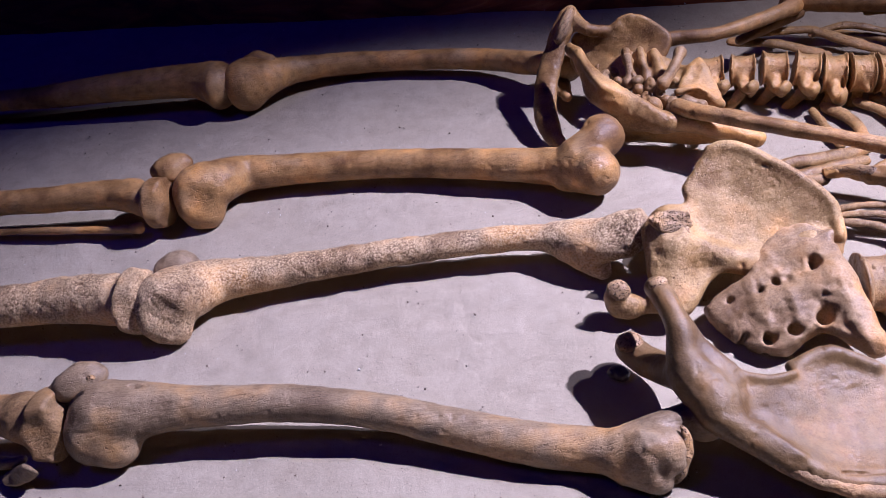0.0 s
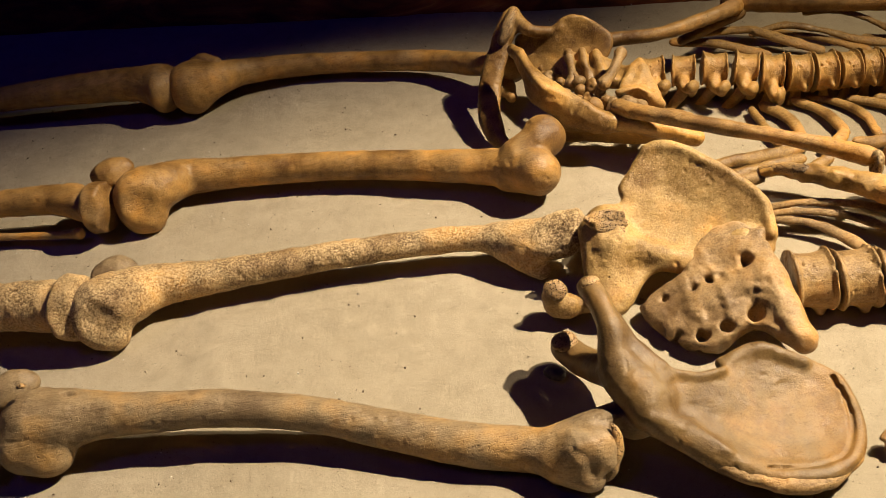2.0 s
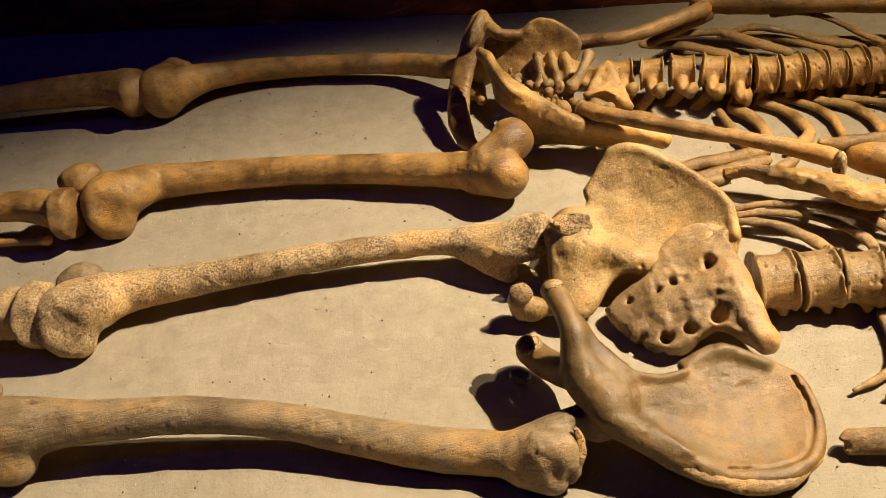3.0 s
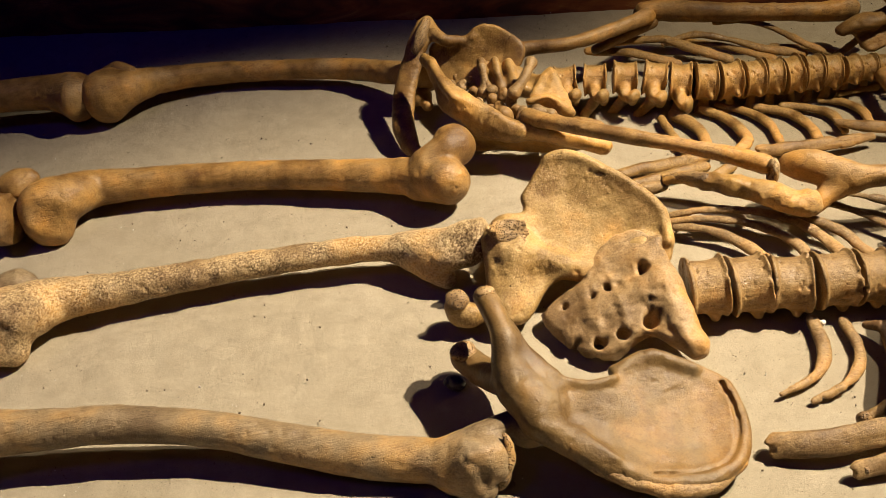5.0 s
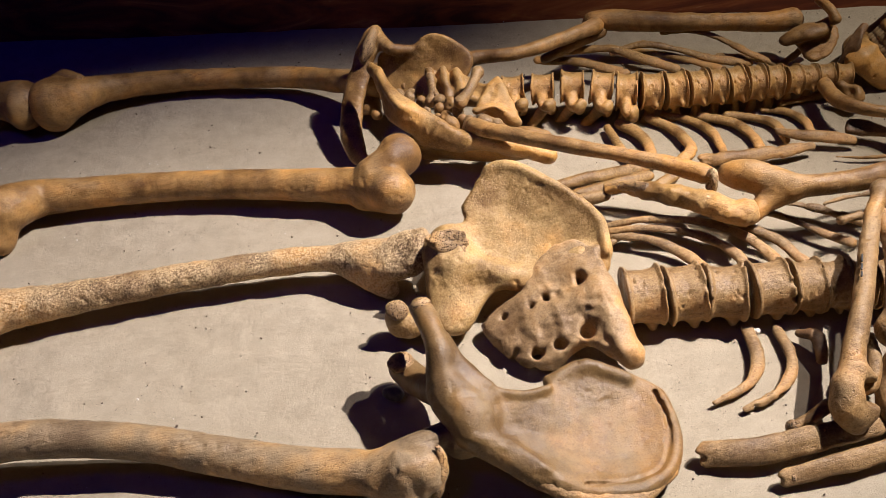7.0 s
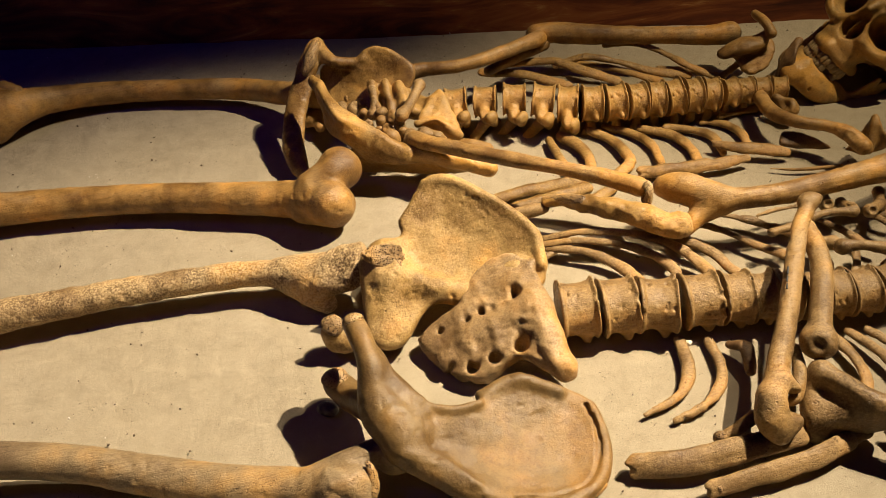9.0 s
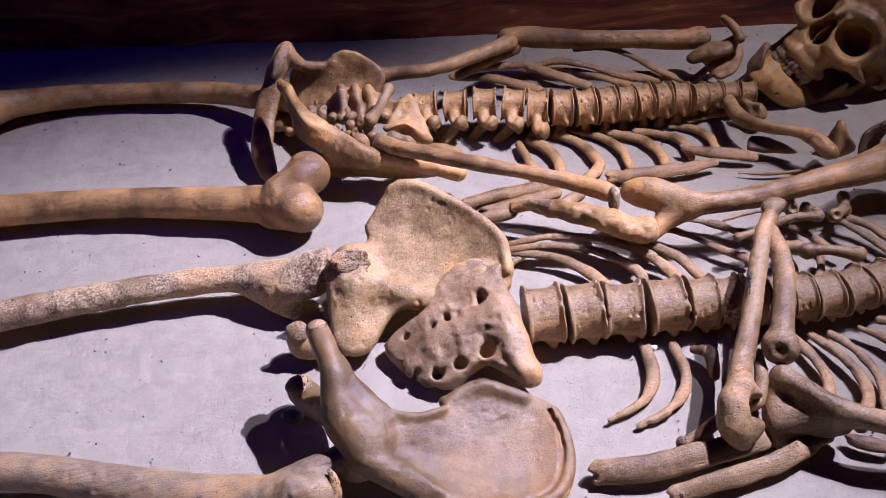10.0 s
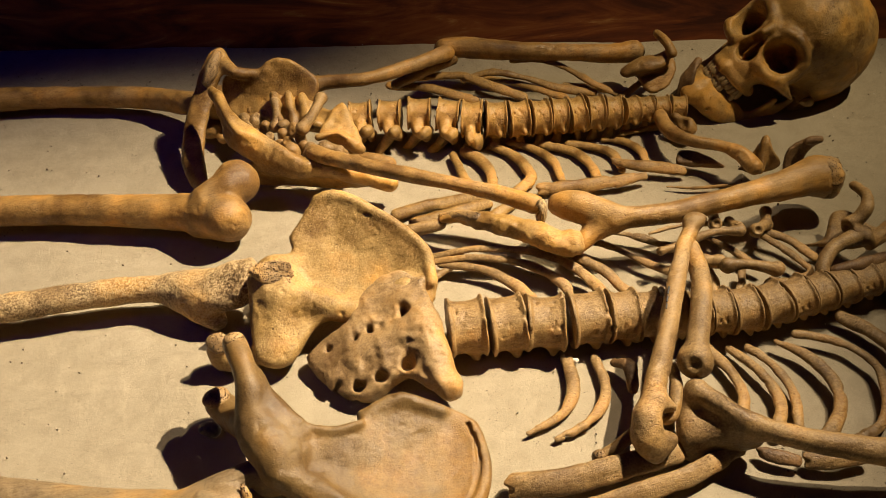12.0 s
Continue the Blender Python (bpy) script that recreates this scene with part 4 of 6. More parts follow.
spine([(0.3318, 0.4710, 0.0225, 0.0237), (0.3631, 0.4644, 0.0225, 0.0237), (0.3928, 0.4570, 0.0225, 0.0229), (0.4260, 0.4511, 0.0225, 0.0220), (0.4527, 0.4455, 0.0225, 0.0212), (0.4735, 0.4408, 0.0225, 0.0203), (0.4924, 0.4362, 0.0225, 0.0199), (0.5101, 0.4319, 0.0225, 0.0194), (0.5273, 0.4278, 0.0225, 0.0190), (0.5470, 0.4237, 0.0225, 0.0190), (0.5706, 0.4222, 0.0225, 0.0182), (0.5939, 0.4224, 0.0225, 0.0174), (0.6140, 0.4222, 0.0225, 0.0166), (0.6345, 0.4228, 0.0225, 0.0161), (0.6564, 0.4238, 0.0225, 0.0153), (0.6778, 0.4242, 0.0225, 0.0150), (0.6986, 0.4242, 0.0225, 0.0146), (0.7196, 0.4242, 0.0225, 0.0142)],
      (0.012, 0.012), (0.90, 0.95), (8, 4), GREY, "pitted grey brown human vertebra in a row on sand", "vertebrae of the nearer spine", 100)
spine([(0.3145, 0.7918, 0.0300, 0.0177), (0.3445, 0.7841, 0.0300, 0.0183), (0.3743, 0.7776, 0.0300, 0.0190), (0.4027, 0.7664, 0.0290, 0.0196), (0.4260, 0.7550, 0.0270, 0.0218), (0.4491, 0.7479, 0.0260, 0.0218), (0.4729, 0.7423, 0.0260, 0.0218), (0.4939, 0.7375, 0.0260, 0.0211), (0.5142, 0.7343, 0.0260, 0.0211), (0.5328, 0.7317, 0.0260, 0.0212), (0.5517, 0.7277, 0.0260, 0.0206), (0.5706, 0.7238, 0.0260, 0.0192), (0.5892, 0.7217, 0.0250, 0.0165), (0.6079, 0.7208, 0.0240, 0.0153), (0.6252, 0.7174, 0.0240, 0.0145), (0.6421, 0.7130, 0.0240, 0.0138)],
      (0.040, 0.014), (0.74, 0.90), (-34, -8), AMBER, "brown human vertebra in a tight row on sand", "vertebrae of the farther spine", 200)
bone("vertebra", Clay().ball((0.6375, 0.6828, 0.02), 0.0085).tube([(0.6301, 0.6947, 0.024, 0.0053), (0.6401, 0.6784, 0.018, 0.0065)]).ball((0.6311, 0.6806, 0.024), 0.005, cut=True), ORANGE, "small brown neck vertebra lying beside the jaw", "vertebra", "", 0.0015, 0.0006, 230)

# ---------- ribs ----------
def rib(pts, material, label, group, seed, flat=0.55, lie=(0, -0.5, 0.85), torn=False):
    pts = [(x, y, z, r * (0.92 if torn else 0.88)) for x, y, z, r in pts]
    c = Clay().tube(pts, 0.003, flat, lie, steps=9 if torn else 6)
    if torn:
        x, y, z, r = pts[0]
        for a, b, q in ((-0.9, 0.5, 0.55), (-0.75, -0.4, 0.45), (-1.0, 0.05, 0.4)):
            c.ball((x + a * r, y + b * r, z - 0.6 * b * r), r * q, cut=True, k=0.0008)
    ob = bone("rib", c, material, label, "rib", group, 0.0014, 0.0006, seed)
    if torn:
        x, y, z, r = pts[0]
        u, v, w, q = pts[1]
        t = 0.12
        patch("broken_end", Clay().ball((x + (u - x) * t, y + (v - y) * t, z + (w - z) * t + 0.0006), (r * 0.42, r * 0.66, r * 0.42)), ROUGH, ob, "dark splintered end", 0.0012, 0.0012, seed)
    return ob


NEAR_LABEL, NEAR = "slender curved grey brown human rib on sand", "ribs of the nearer skeleton"
FAR_LABEL, FAR = "slender curved orange brown human rib on sand", "ribs of the farther skeleton"
for i, pts in enumerate((
        [(0.3276, 0.5493, 0.0086, 0.0044), (0.3448, 0.5552, 0.0101, 0.0039), (0.3511, 0.5555, 0.0101, 0.0025)],
        [(0.3360, 0.5603, 0.0115, 0.0039), (0.3579, 0.5468, 0.0144, 0.0045), (0.3745, 0.5347, 0.0130, 0.0054), (0.3889, 0.5169, 0.0101, 0.0062), (0.3976, 0.4990, 0.0086, 0.0061)],
        [(0.3294, 0.5638, 0.0130, 0.0034), (0.3599, 0.5527, 0.0187, 0.0040), (0.3917, 0.5395, 0.0187, 0.0044), (0.4166, 0.5227, 0.0144, 0.0049), (0.4292, 0.5019, 0.0101, 0.0057), (0.4278, 0.4859, 0.0079, 0.0047)],
        [(0.3282, 0.5688, 0.0144, 0.0030), (0.3619, 0.5588, 0.0230, 0.0040), (0.3944, 0.5474, 0.0245, 0.0040), (0.4212, 0.5352, 0.0216, 0.0044), (0.4409, 0.5185, 0.0173, 0.0049), (0.4535, 0.4985, 0.0115, 0.0058), (0.4576, 0.4793, 0.0079, 0.0056)],
        [(0.4355, 0.5380, 0.0187, 0.0040), (0.4526, 0.5217, 0.0173, 0.0049), (0.4666, 0.5053, 0.0150, 0.0054), (0.4730, 0.4897, 0.0105, 0.0057), (0.4775, 0.4782, 0.0097, 0.0066)],
        [(0.4633, 0.5465, 0.0144, 0.0035), (0.4770, 0.5406, 0.0150, 0.0040), (0.4922, 0.5262, 0.0135, 0.0039), (0.5094, 0.5053, 0.0112, 0.0044), (0.5240, 0.4916, 0.0097, 0.0048)],
        [(0.4951, 0.5559, 0.0120, 0.0036), (0.5157, 0.5409, 0.0120, 0.0040), (0.5316, 0.5277, 0.0105, 0.0045), (0.5477, 0.5105, 0.0097, 0.0045)],
        [(0.5255, 0.5390, 0.0150, 0.0025), (0.5482, 0.5399, 0.0165, 0.0030), (0.5794, 0.5350, 0.0165, 0.0030), (0.6038, 0.5273, 0.0150, 0.0030)],
        [(0.5717, 0.5246, 0.0120, 0.0035), (0.5804, 0.5103, 0.0120, 0.0040), (0.5895, 0.4922, 0.0112, 0.0044), (0.5978, 0.4734, 0.0097, 0.0044)],
        [(0.6146, 0.5082, 0.0180, 0.0035), (0.6237, 0.4826, 0.0180, 0.0039), (0.6318, 0.4640, 0.0150, 0.0043), (0.6323, 0.4527, 0.0135, 0.0048), (0.6202, 0.4494, 0.0120, 0.0043), (0.6039, 0.4526, 0.0097, 0.0038)],
        [(0.6199, 0.5117, 0.0165, 0.0040), (0.6360, 0.4925, 0.0165, 0.0050), (0.6453, 0.4676, 0.0150, 0.0048)],
        [(0.5531, 0.4906, 0.0105, 0.0044), (0.5519, 0.4720, 0.0105, 0.0053), (0.5447, 0.4570, 0.0097, 0.0052)],
        [(0.5802, 0.4743, 0.0105, 0.0048), (0.5708, 0.4586, 0.0105, 0.0052), (0.5621, 0.4486, 0.0090, 0.0047)],
        [(0.6008, 0.4565, 0.0105, 0.0052), (0.5870, 0.4499, 0.0105, 0.0047)],
        [(0.5088, 0.4082, 0.0059, 0.0063), (0.5148, 0.3801, 0.0076, 0.0056), (0.5124, 0.3554, 0.0067, 0.0051), (0.4987, 0.3360, 0.0055, 0.0050)],
        [(0.5269, 0.4007, 0.0059, 0.0040), (0.5357, 0.3706, 0.0076, 0.0047), (0.5352, 0.3427, 0.0067, 0.0058), (0.5183, 0.3193, 0.0055, 0.0053)],
        [(0.5400, 0.3962, 0.0076, 0.0040), (0.5491, 0.3725, 0.0076, 0.0048), (0.5481, 0.3443, 0.0067, 0.0051), (0.5352, 0.3193, 0.0055, 0.0049)],
        [(0.5637, 0.3943, 0.0084, 0.0036), (0.5764, 0.3770, 0.0092, 0.0048), (0.5824, 0.3506, 0.0084, 0.0064), (0.5763, 0.3293, 0.0076, 0.0062), (0.5587, 0.3111, 0.0067, 0.0065), (0.5365, 0.3019, 0.0055, 0.0056)],
        [(0.5818, 0.3968, 0.0092, 0.0040), (0.6021, 0.3853, 0.0092, 0.0040), (0.6164, 0.3695, 0.0092, 0.0040), (0.6218, 0.3490, 0.0084, 0.0047), (0.6111, 0.3241, 0.0076, 0.0050), (0.5930, 0.3034, 0.0063, 0.0053), (0.5654, 0.2943, 0.0057, 0.0064)],
        [(0.6282, 0.4020, 0.0092, 0.0069), (0.6384, 0.3855, 0.0092, 0.0072), (0.6461, 0.3646, 0.0084, 0.0071), (0.6469, 0.3359, 0.0076, 0.0068)],
        [(0.4014, 0.4292, 0.0053, 0.0058), (0.3964, 0.4041, 0.0055, 0.0060), (0.3862, 0.3872, 0.0055, 0.0055), (0.3727, 0.3780, 0.0050, 0.0038), (0.3482, 0.3716, 0.0038, 0.0020)],
        [(0.4225, 0.4235, 0.0043, 0.0045), (0.4193, 0.3970, 0.0055, 0.0052), (0.4079, 0.3777, 0.0055, 0.0051), (0.3900, 0.3662, 0.0050, 0.0042), (0.3658, 0.3609, 0.0038, 0.0032)])):
    rib(pts, GREY, NEAR_LABEL, NEAR, 300 + i)
for i, pts in enumerate((
        [(0.3968, 0.7273, 0.0043, 0.0047), (0.3959, 0.6980, 0.0050, 0.0058), (0.3969, 0.6686, 0.0049, 0.0056)],
        [(0.4102, 0.7270, 0.0059, 0.0071), (0.4198, 0.7104, 0.0062, 0.0076), (0.4229, 0.6830, 0.0057, 0.0068), (0.4152, 0.6563, 0.0052, 0.0061)],
        [(0.4410, 0.7298, 0.0047, 0.0054), (0.4545, 0.7088, 0.0054, 0.0064), (0.4598, 0.6813, 0.0057, 0.0068), (0.4574, 0.6618, 0.0056, 0.0067), (0.4315, 0.6439, 0.0048, 0.0055)],
        [(0.4592, 0.7347, 0.0034, 0.0036), (0.4806, 0.7120, 0.0042, 0.0047), (0.4905, 0.6860, 0.0050, 0.0058), (0.4873, 0.6535, 0.0045, 0.0051)],
        [(0.4925, 0.7160, 0.0047, 0.0054), (0.5155, 0.6969, 0.0051, 0.0059), (0.5243, 0.6690, 0.0053, 0.0063), (0.5217, 0.6477, 0.0049, 0.0057)],
        [(0.5181, 0.7095, 0.0043, 0.0048), (0.5405, 0.6960, 0.0046, 0.0053), (0.5540, 0.6768, 0.0050, 0.0058), (0.5517, 0.6513, 0.0041, 0.0046)],
        [(0.5560, 0.7080, 0.0030, 0.0029), (0.5734, 0.6980, 0.0043, 0.0048), (0.5827, 0.6770, 0.0051, 0.0059), (0.5801, 0.6550, 0.0046, 0.0052)],
        [(0.5795, 0.7116, 0.0044, 0.0049), (0.5960, 0.7116, 0.0039, 0.0043), (0.6197, 0.7124, 0.0044, 0.0049)],
        [(0.3163, 0.6486, 0.0055, 0.0065), (0.3507, 0.6512, 0.0062, 0.0076), (0.3961, 0.6501, 0.0059, 0.0072), (0.4152, 0.6551, 0.0048, 0.0055)],
        [(0.3286, 0.6315, 0.0051, 0.0059), (0.3680, 0.6328, 0.0062, 0.0075), (0.4033, 0.6366, 0.0058, 0.0071)],
        [(0.4020, 0.6164, 0.0054, 0.0064), (0.4266, 0.6295, 0.0055, 0.0065)],
        [(0.5021, 0.8476, 0.034, 0.0039), (0.5281, 0.835, 0.038, 0.0045), (0.5554, 0.8167, 0.032, 0.0045), (0.5775, 0.7867, 0.024, 0.005), (0.5984, 0.7707, 0.016, 0.005)],
        [(0.4434, 0.8436, 0.022, 0.0045), (0.4748, 0.8369, 0.03, 0.0051), (0.5092, 0.8193, 0.026, 0.0051), (0.5424, 0.799, 0.018, 0.0057), (0.5773, 0.784, 0.014, 0.0051)],
        [(0.3959, 0.8651, 0.022, 0.0052), (0.4383, 0.8487, 0.026, 0.0058), (0.4649, 0.827, 0.022, 0.007), (0.4992, 0.7999, 0.014, 0.0069)],
        [(0.4715, 0.847, 0.018, 0.0045), (0.5082, 0.8158, 0.018, 0.0051), (0.5428, 0.7827, 0.014, 0.0057)],
        [(0.3617, 0.8615, 0.02, 0.0058), (0.4027, 0.8411, 0.02, 0.0064), (0.4461, 0.81, 0.014, 0.0069)],
        [(0.5526, 0.8071, 0.016, 0.0038), (0.5857, 0.788, 0.016, 0.0044), (0.6117, 0.7691, 0.013, 0.0044)],
        [(0.6029, 0.7651, 0.014, 0.005), (0.6289, 0.7777, 0.018, 0.0051), (0.6527, 0.7918, 0.022, 0.0058)])):
    rib(pts, AMBER, FAR_LABEL, FAR, 340 + i)
for i, (pts, mat) in enumerate((
        ([(0.3232, 0.3301, 0.0072, 0.0093), (0.3484, 0.3231, 0.0108, 0.0103), (0.3759, 0.3201, 0.0132, 0.0104), (0.4045, 0.3189, 0.0144, 0.0097), (0.4356, 0.3196, 0.0132, 0.0094)], GREY),
        ([(0.3636, 0.3004, 0.0072, 0.0068), (0.3993, 0.2988, 0.0120, 0.0075), (0.4285, 0.2993, 0.0132, 0.0080), (0.4521, 0.3038, 0.0132, 0.0073), (0.4659, 0.3068, 0.0120, 0.0066)], GREY),
        ([(0.4545, 0.3071, 0.0096, 0.0063), (0.4826, 0.3108, 0.0108, 0.0055)], GREY),
        ([(0.4970, 0.3075, 0.0060, 0.0047), (0.5043, 0.3004, 0.0072, 0.0059), (0.5166, 0.2932, 0.0072, 0.0055)], DARK),
        ([(0.5247, 0.2907, 0.0072, 0.0071), (0.5390, 0.2840, 0.0084, 0.0066), (0.5629, 0.2830, 0.0084, 0.0063)], GREY),
        ([(0.4609, 0.6406, 0.0072, 0.0072), (0.4945, 0.6330, 0.0096, 0.0077), (0.5333, 0.6265, 0.0108, 0.0072), (0.5639, 0.6271, 0.0096, 0.0045)], ORANGE),
        ([(0.5447, 0.6593, 0.0108, 0.0052), (0.5655, 0.6431, 0.0108, 0.0068), (0.5902, 0.6310, 0.0108, 0.0068), (0.6036, 0.6232, 0.0096, 0.0056)], ORANGE))):
    rib(pts, mat, "flat broad piece of human rib lying on sand", "broken rib pieces", 370 + i, 0.42, (0.1, -0.55, 0.8), True)
c = Clay().tube([(0.3873, 0.3342, 0.01, 0.0047), (0.399, 0.3355, 0.014, 0.0047), (0.4131, 0.3391, 0.018, 0.0051)])
piece = bone("rib", c, GREY, "short rib stump with dark splintered end", "rib", "broken rib pieces", 0.0014, 0.0006, 380)
patch("broken_end", Clay().ball((0.3862, 0.3338, 0.011), 0.0052), ROUGH, piece, "dark splintered end")
bone("twig", Clay().tube([(0.5805, 0.6109, 0.004, 0.0011), (0.6049, 0.5996, 0.005, 0.0017), (0.6431, 0.5915, 0.006, 0.0017)], steps=3), ORANGE, "thin brown bone splinter on sand", "splinter", "", 0.0012, 0.0003, 381)

# ---------- arm bones ----------
c = Clay().tube([(0.5259, 0.4789, 0.074, 0.0068), (0.5103, 0.4623, 0.07, 0.0067), (0.488, 0.4325, 0.066, 0.0073), (0.4693, 0.4043, 0.062, 0.0075), (0.4502, 0.3768, 0.054, 0.0081), (0.4316, 0.3515, 0.046, 0.009), (0.4194, 0.3346, 0.04, 0.01)], flat=0.8, lie=(0.7, 0.2, 0.7))
c.tube([(0.4194, 0.3346, 0.04, 0.01), (0.4154, 0.3249, 0.032, 0.0115), (0.4188, 0.3193, 0.024, 0.0092)], k=0.006).ball((0.4275, 0.3228, 0.028), 0.0090, k=0.006).tube([(0.4307, 0.343, 0.044, 0.007), (0.4374, 0.3382, 0.04, 0.0047)], k=0.006)
c.ball((0.4333, 0.3279, 0.038), 0.0085, cut=True, k=0.004).ball((0.5266, 0.4791, 0.076), (0.010, 0.008, 0.006), k=0.004)
arm = bone("ulna", c, GREY, "grey brown forearm bone laid across the spine", "bone", "forearm bones", 0.0016, 0.0005, 401, split=(("shaft", (0.4502, 0.3768, 0.054)), ("shaft", (0.4693, 0.4043, 0.062)), ("shaft", (0.5, 0.447, 0.068)), ("elbow_end", (0.4194, 0.327, 0.033)), ("wrist_end", (0.5266, 0.4791, 0.075))))
for row in ([(0.4736, 0.4191, 0.0715, 0.0008), (0.4696, 0.413, 0.0712, 0.0008)], [(0.4685, 0.411, 0.0711, 0.0008), (0.4652, 0.4061, 0.0708, 0.0008)], [(0.4642, 0.4041, 0.0706, 0.0008), (0.4618, 0.4002, 0.0704, 0.0008)]):
    patch("ink_mark", Clay().tube(row), CHARCOAL, arm, "small dark ink mark", 0.0007, 0.0)
c = Clay().tube([(0.515, 0.461, 0.064, 0.0076), (0.5064, 0.4289, 0.064, 0.0078), (0.4897, 0.3979, 0.062, 0.0079), (0.4759, 0.3755, 0.056, 0.0081), (0.4704, 0.3658, 0.05, 0.0105)], steps=5)
c.ball((0.4687, 0.3635, 0.05), 0.0128, k=0.003).ball((0.4593, 0.3507, 0.061), 0.0100, cut=True, k=0.002)
bone("radius", c, GREY, "grey brown forearm bone with cupped round head", "bone", "forearm bones", 0.0015, 0.0004, 402)
c = Clay().tube([(0.4634, 0.3442, 0.0410, 0.0067), (0.4696, 0.3318, 0.0410, 0.0074), (0.4799, 0.3159, 0.0390, 0.0076), (0.4969, 0.3009, 0.0370, 0.0076), (0.5188, 0.2875, 0.0350, 0.0080), (0.5451, 0.2748, 0.0330, 0.0087), (0.5718, 0.2633, 0.0310, 0.0104), (0.5985, 0.2519, 0.0290, 0.0127)])
c.tube([(0.4626, 0.3484, 0.0390, 0.0071), (0.4550, 0.3407, 0.0290, 0.0079), (0.4507, 0.3295, 0.0190, 0.0087), (0.4530, 0.3240, 0.0090, 0.0088)], k=0.008).tube([(0.4548, 0.3250, 0.0070, 0.0079), (0.4754, 0.3197, 0.0090, 0.0072), (0.4900, 0.3109, 0.0190, 0.0055)], k=0.010)
c.plate([(0.4608, 0.3459, 0.0270), (0.4717, 0.3295, 0.0330), (0.4886, 0.3067, 0.0330), (0.4883, 0.3079, 0.0190), (0.4740, 0.3165, 0.0070), (0.4542, 0.3233, 0.0030)], 0.006, k=0.010)
c.ball((0.4552, 0.3188, 0.0430), (0.012, 0.008, 0.007), cut=True, k=0.006)
bone("humerus", c, GREY, "brown upper arm bone with flared elbow end", "bone", "upper arm bones", 0.0018, 0.0005, 403, split=(("shaft", (0.5090, 0.2971, 0.0310)), ("shaft", (0.5718, 0.2633, 0.0310)), ("elbow_end", (0.4564, 0.3306, 0.0250))))
bone("ulna", Clay().tube([(0.4573, 0.3708, 0.04, 0.0037), (0.4504, 0.3527, 0.038, 0.0052), (0.4403, 0.3373, 0.032, 0.0043), (0.4346, 0.3356, 0.03, 0.0031)]), GREY, "small grey forearm bone fragment beside the elbow", "bone", "forearm bones", 0.0015, 0.0006, 404)
bone("bone_fragment", Clay().tube([(0.4331, 0.411, 0.01, 0.0035), (0.4394, 0.3987, 0.016, 0.0056), (0.4346, 0.3823, 0.01, 0.0038)], flat=0.6), DARK, "dark flat bone fragment in the forearm shadow", "bone", "", 0.0015, 0.0008, 405)

c = Clay().tube([(0.2531, 0.7084, 0.05, 0.0086), (0.2687, 0.6898, 0.053, 0.0074), (0.3193, 0.6502, 0.053, 0.0073), (0.3645, 0.6199, 0.051, 0.0066), (0.3996, 0.5961, 0.049, 0.0076), (0.4259, 0.573, 0.047, 0.009)])
bone("ulna", c, ORANGE, "long orange brown forearm bone across the pelvis", "bone", "forearm bones", 0.0016, 0.0005, 411, split=(("shaft", (0.29, 0.673, 0.053)), ("shaft", (0.3193, 0.6502, 0.053)), ("shaft", (0.3645, 0.6199, 0.051)), ("shaft", (0.395, 0.599, 0.049)), ("wrist_end", (0.2531, 0.7084, 0.05)), ("elbow_end", (0.4259, 0.573, 0.047))))
c = Clay().ball((0.4288, 0.5624, 0.046), (0.0055, 0.0105, 0.0125), ALONG).ball((0.4236, 0.5599, 0.046), (0.005, 0.006, 0.007), cut=True, k=0.002)
bone("elbow_ring", c, PALE, "thin ring of bone at the elbow joint", "bone", "", 0.0012, 0.0006, 412)
c = Clay().tube([(0.4487, 0.5697, 0.044, 0.0105), (0.4585, 0.5612, 0.046, 0.0144), (0.476, 0.5463, 0.046, 0.0128), (0.4985, 0.5315, 0.046, 0.0093), (0.5416, 0.5267, 0.046, 0.0098), (0.5977, 0.5289, 0.046, 0.0105), (0.6443, 0.5313, 0.046, 0.0132), (0.6838, 0.5377, 0.044, 0.0175)])
c.tube([(0.449, 0.5262, 0.028, 0.0063), (0.4638, 0.5338, 0.034, 0.0083), (0.4836, 0.5326, 0.042, 0.0088)], k=0.008).ball((0.6931, 0.5366, 0.042), 0.0175, k=0.01)
c.ball((0.4478, 0.5341, 0.046), 0.0075, cut=True, k=0.004).ball((0.7028, 0.5337, 0.05), 0.009, cut=True, k=0.003)
arm = bone("humerus", c, ORANGE, "orange brown upper arm bone with crumbling shoulder end", "bone", "upper arm bones", 0.0018, 0.0006, 413, split=(("shaft", (0.5164, 0.5299, 0.046)), ("shaft", (0.6148, 0.5295, 0.046)), ("elbow_end", (0.458, 0.5525, 0.04)), ("shoulder_end", (0.6886, 0.5361, 0.044))))
patch("broken_end", Clay().ball((0.6962, 0.5314, 0.043), (0.0125, 0.0175, 0.0205), ALONG).ball((0.6907, 0.5384, 0.052), 0.009).ball((0.7015, 0.5312, 0.052), 0.0075, cut=True, k=0.002).ball((0.6761, 0.5126, 0.055), 0.005, cut=True, k=0.002).ball((0.6787, 0.5268, 0.06), 0.0045, cut=True, k=0.002), ROUGH, arm, "crumbling dark shoulder end", 0.0012, 0.0016, 9)
c = Clay().tube([(0.3501, 0.5997, 0.03, 0.0046), (0.3697, 0.5855, 0.036, 0.0075), (0.3894, 0.5656, 0.04, 0.0099), (0.4131, 0.545, 0.04, 0.0107), (0.4303, 0.5292, 0.038, 0.012), (0.4407, 0.5253, 0.036, 0.013)], flat=0.85).ball((0.3941, 0.5422, 0.042), 0.006, cut=True, k=0.004).ball((0.3795, 0.5519, 0.048), 0.004, cut=True, k=0.003)
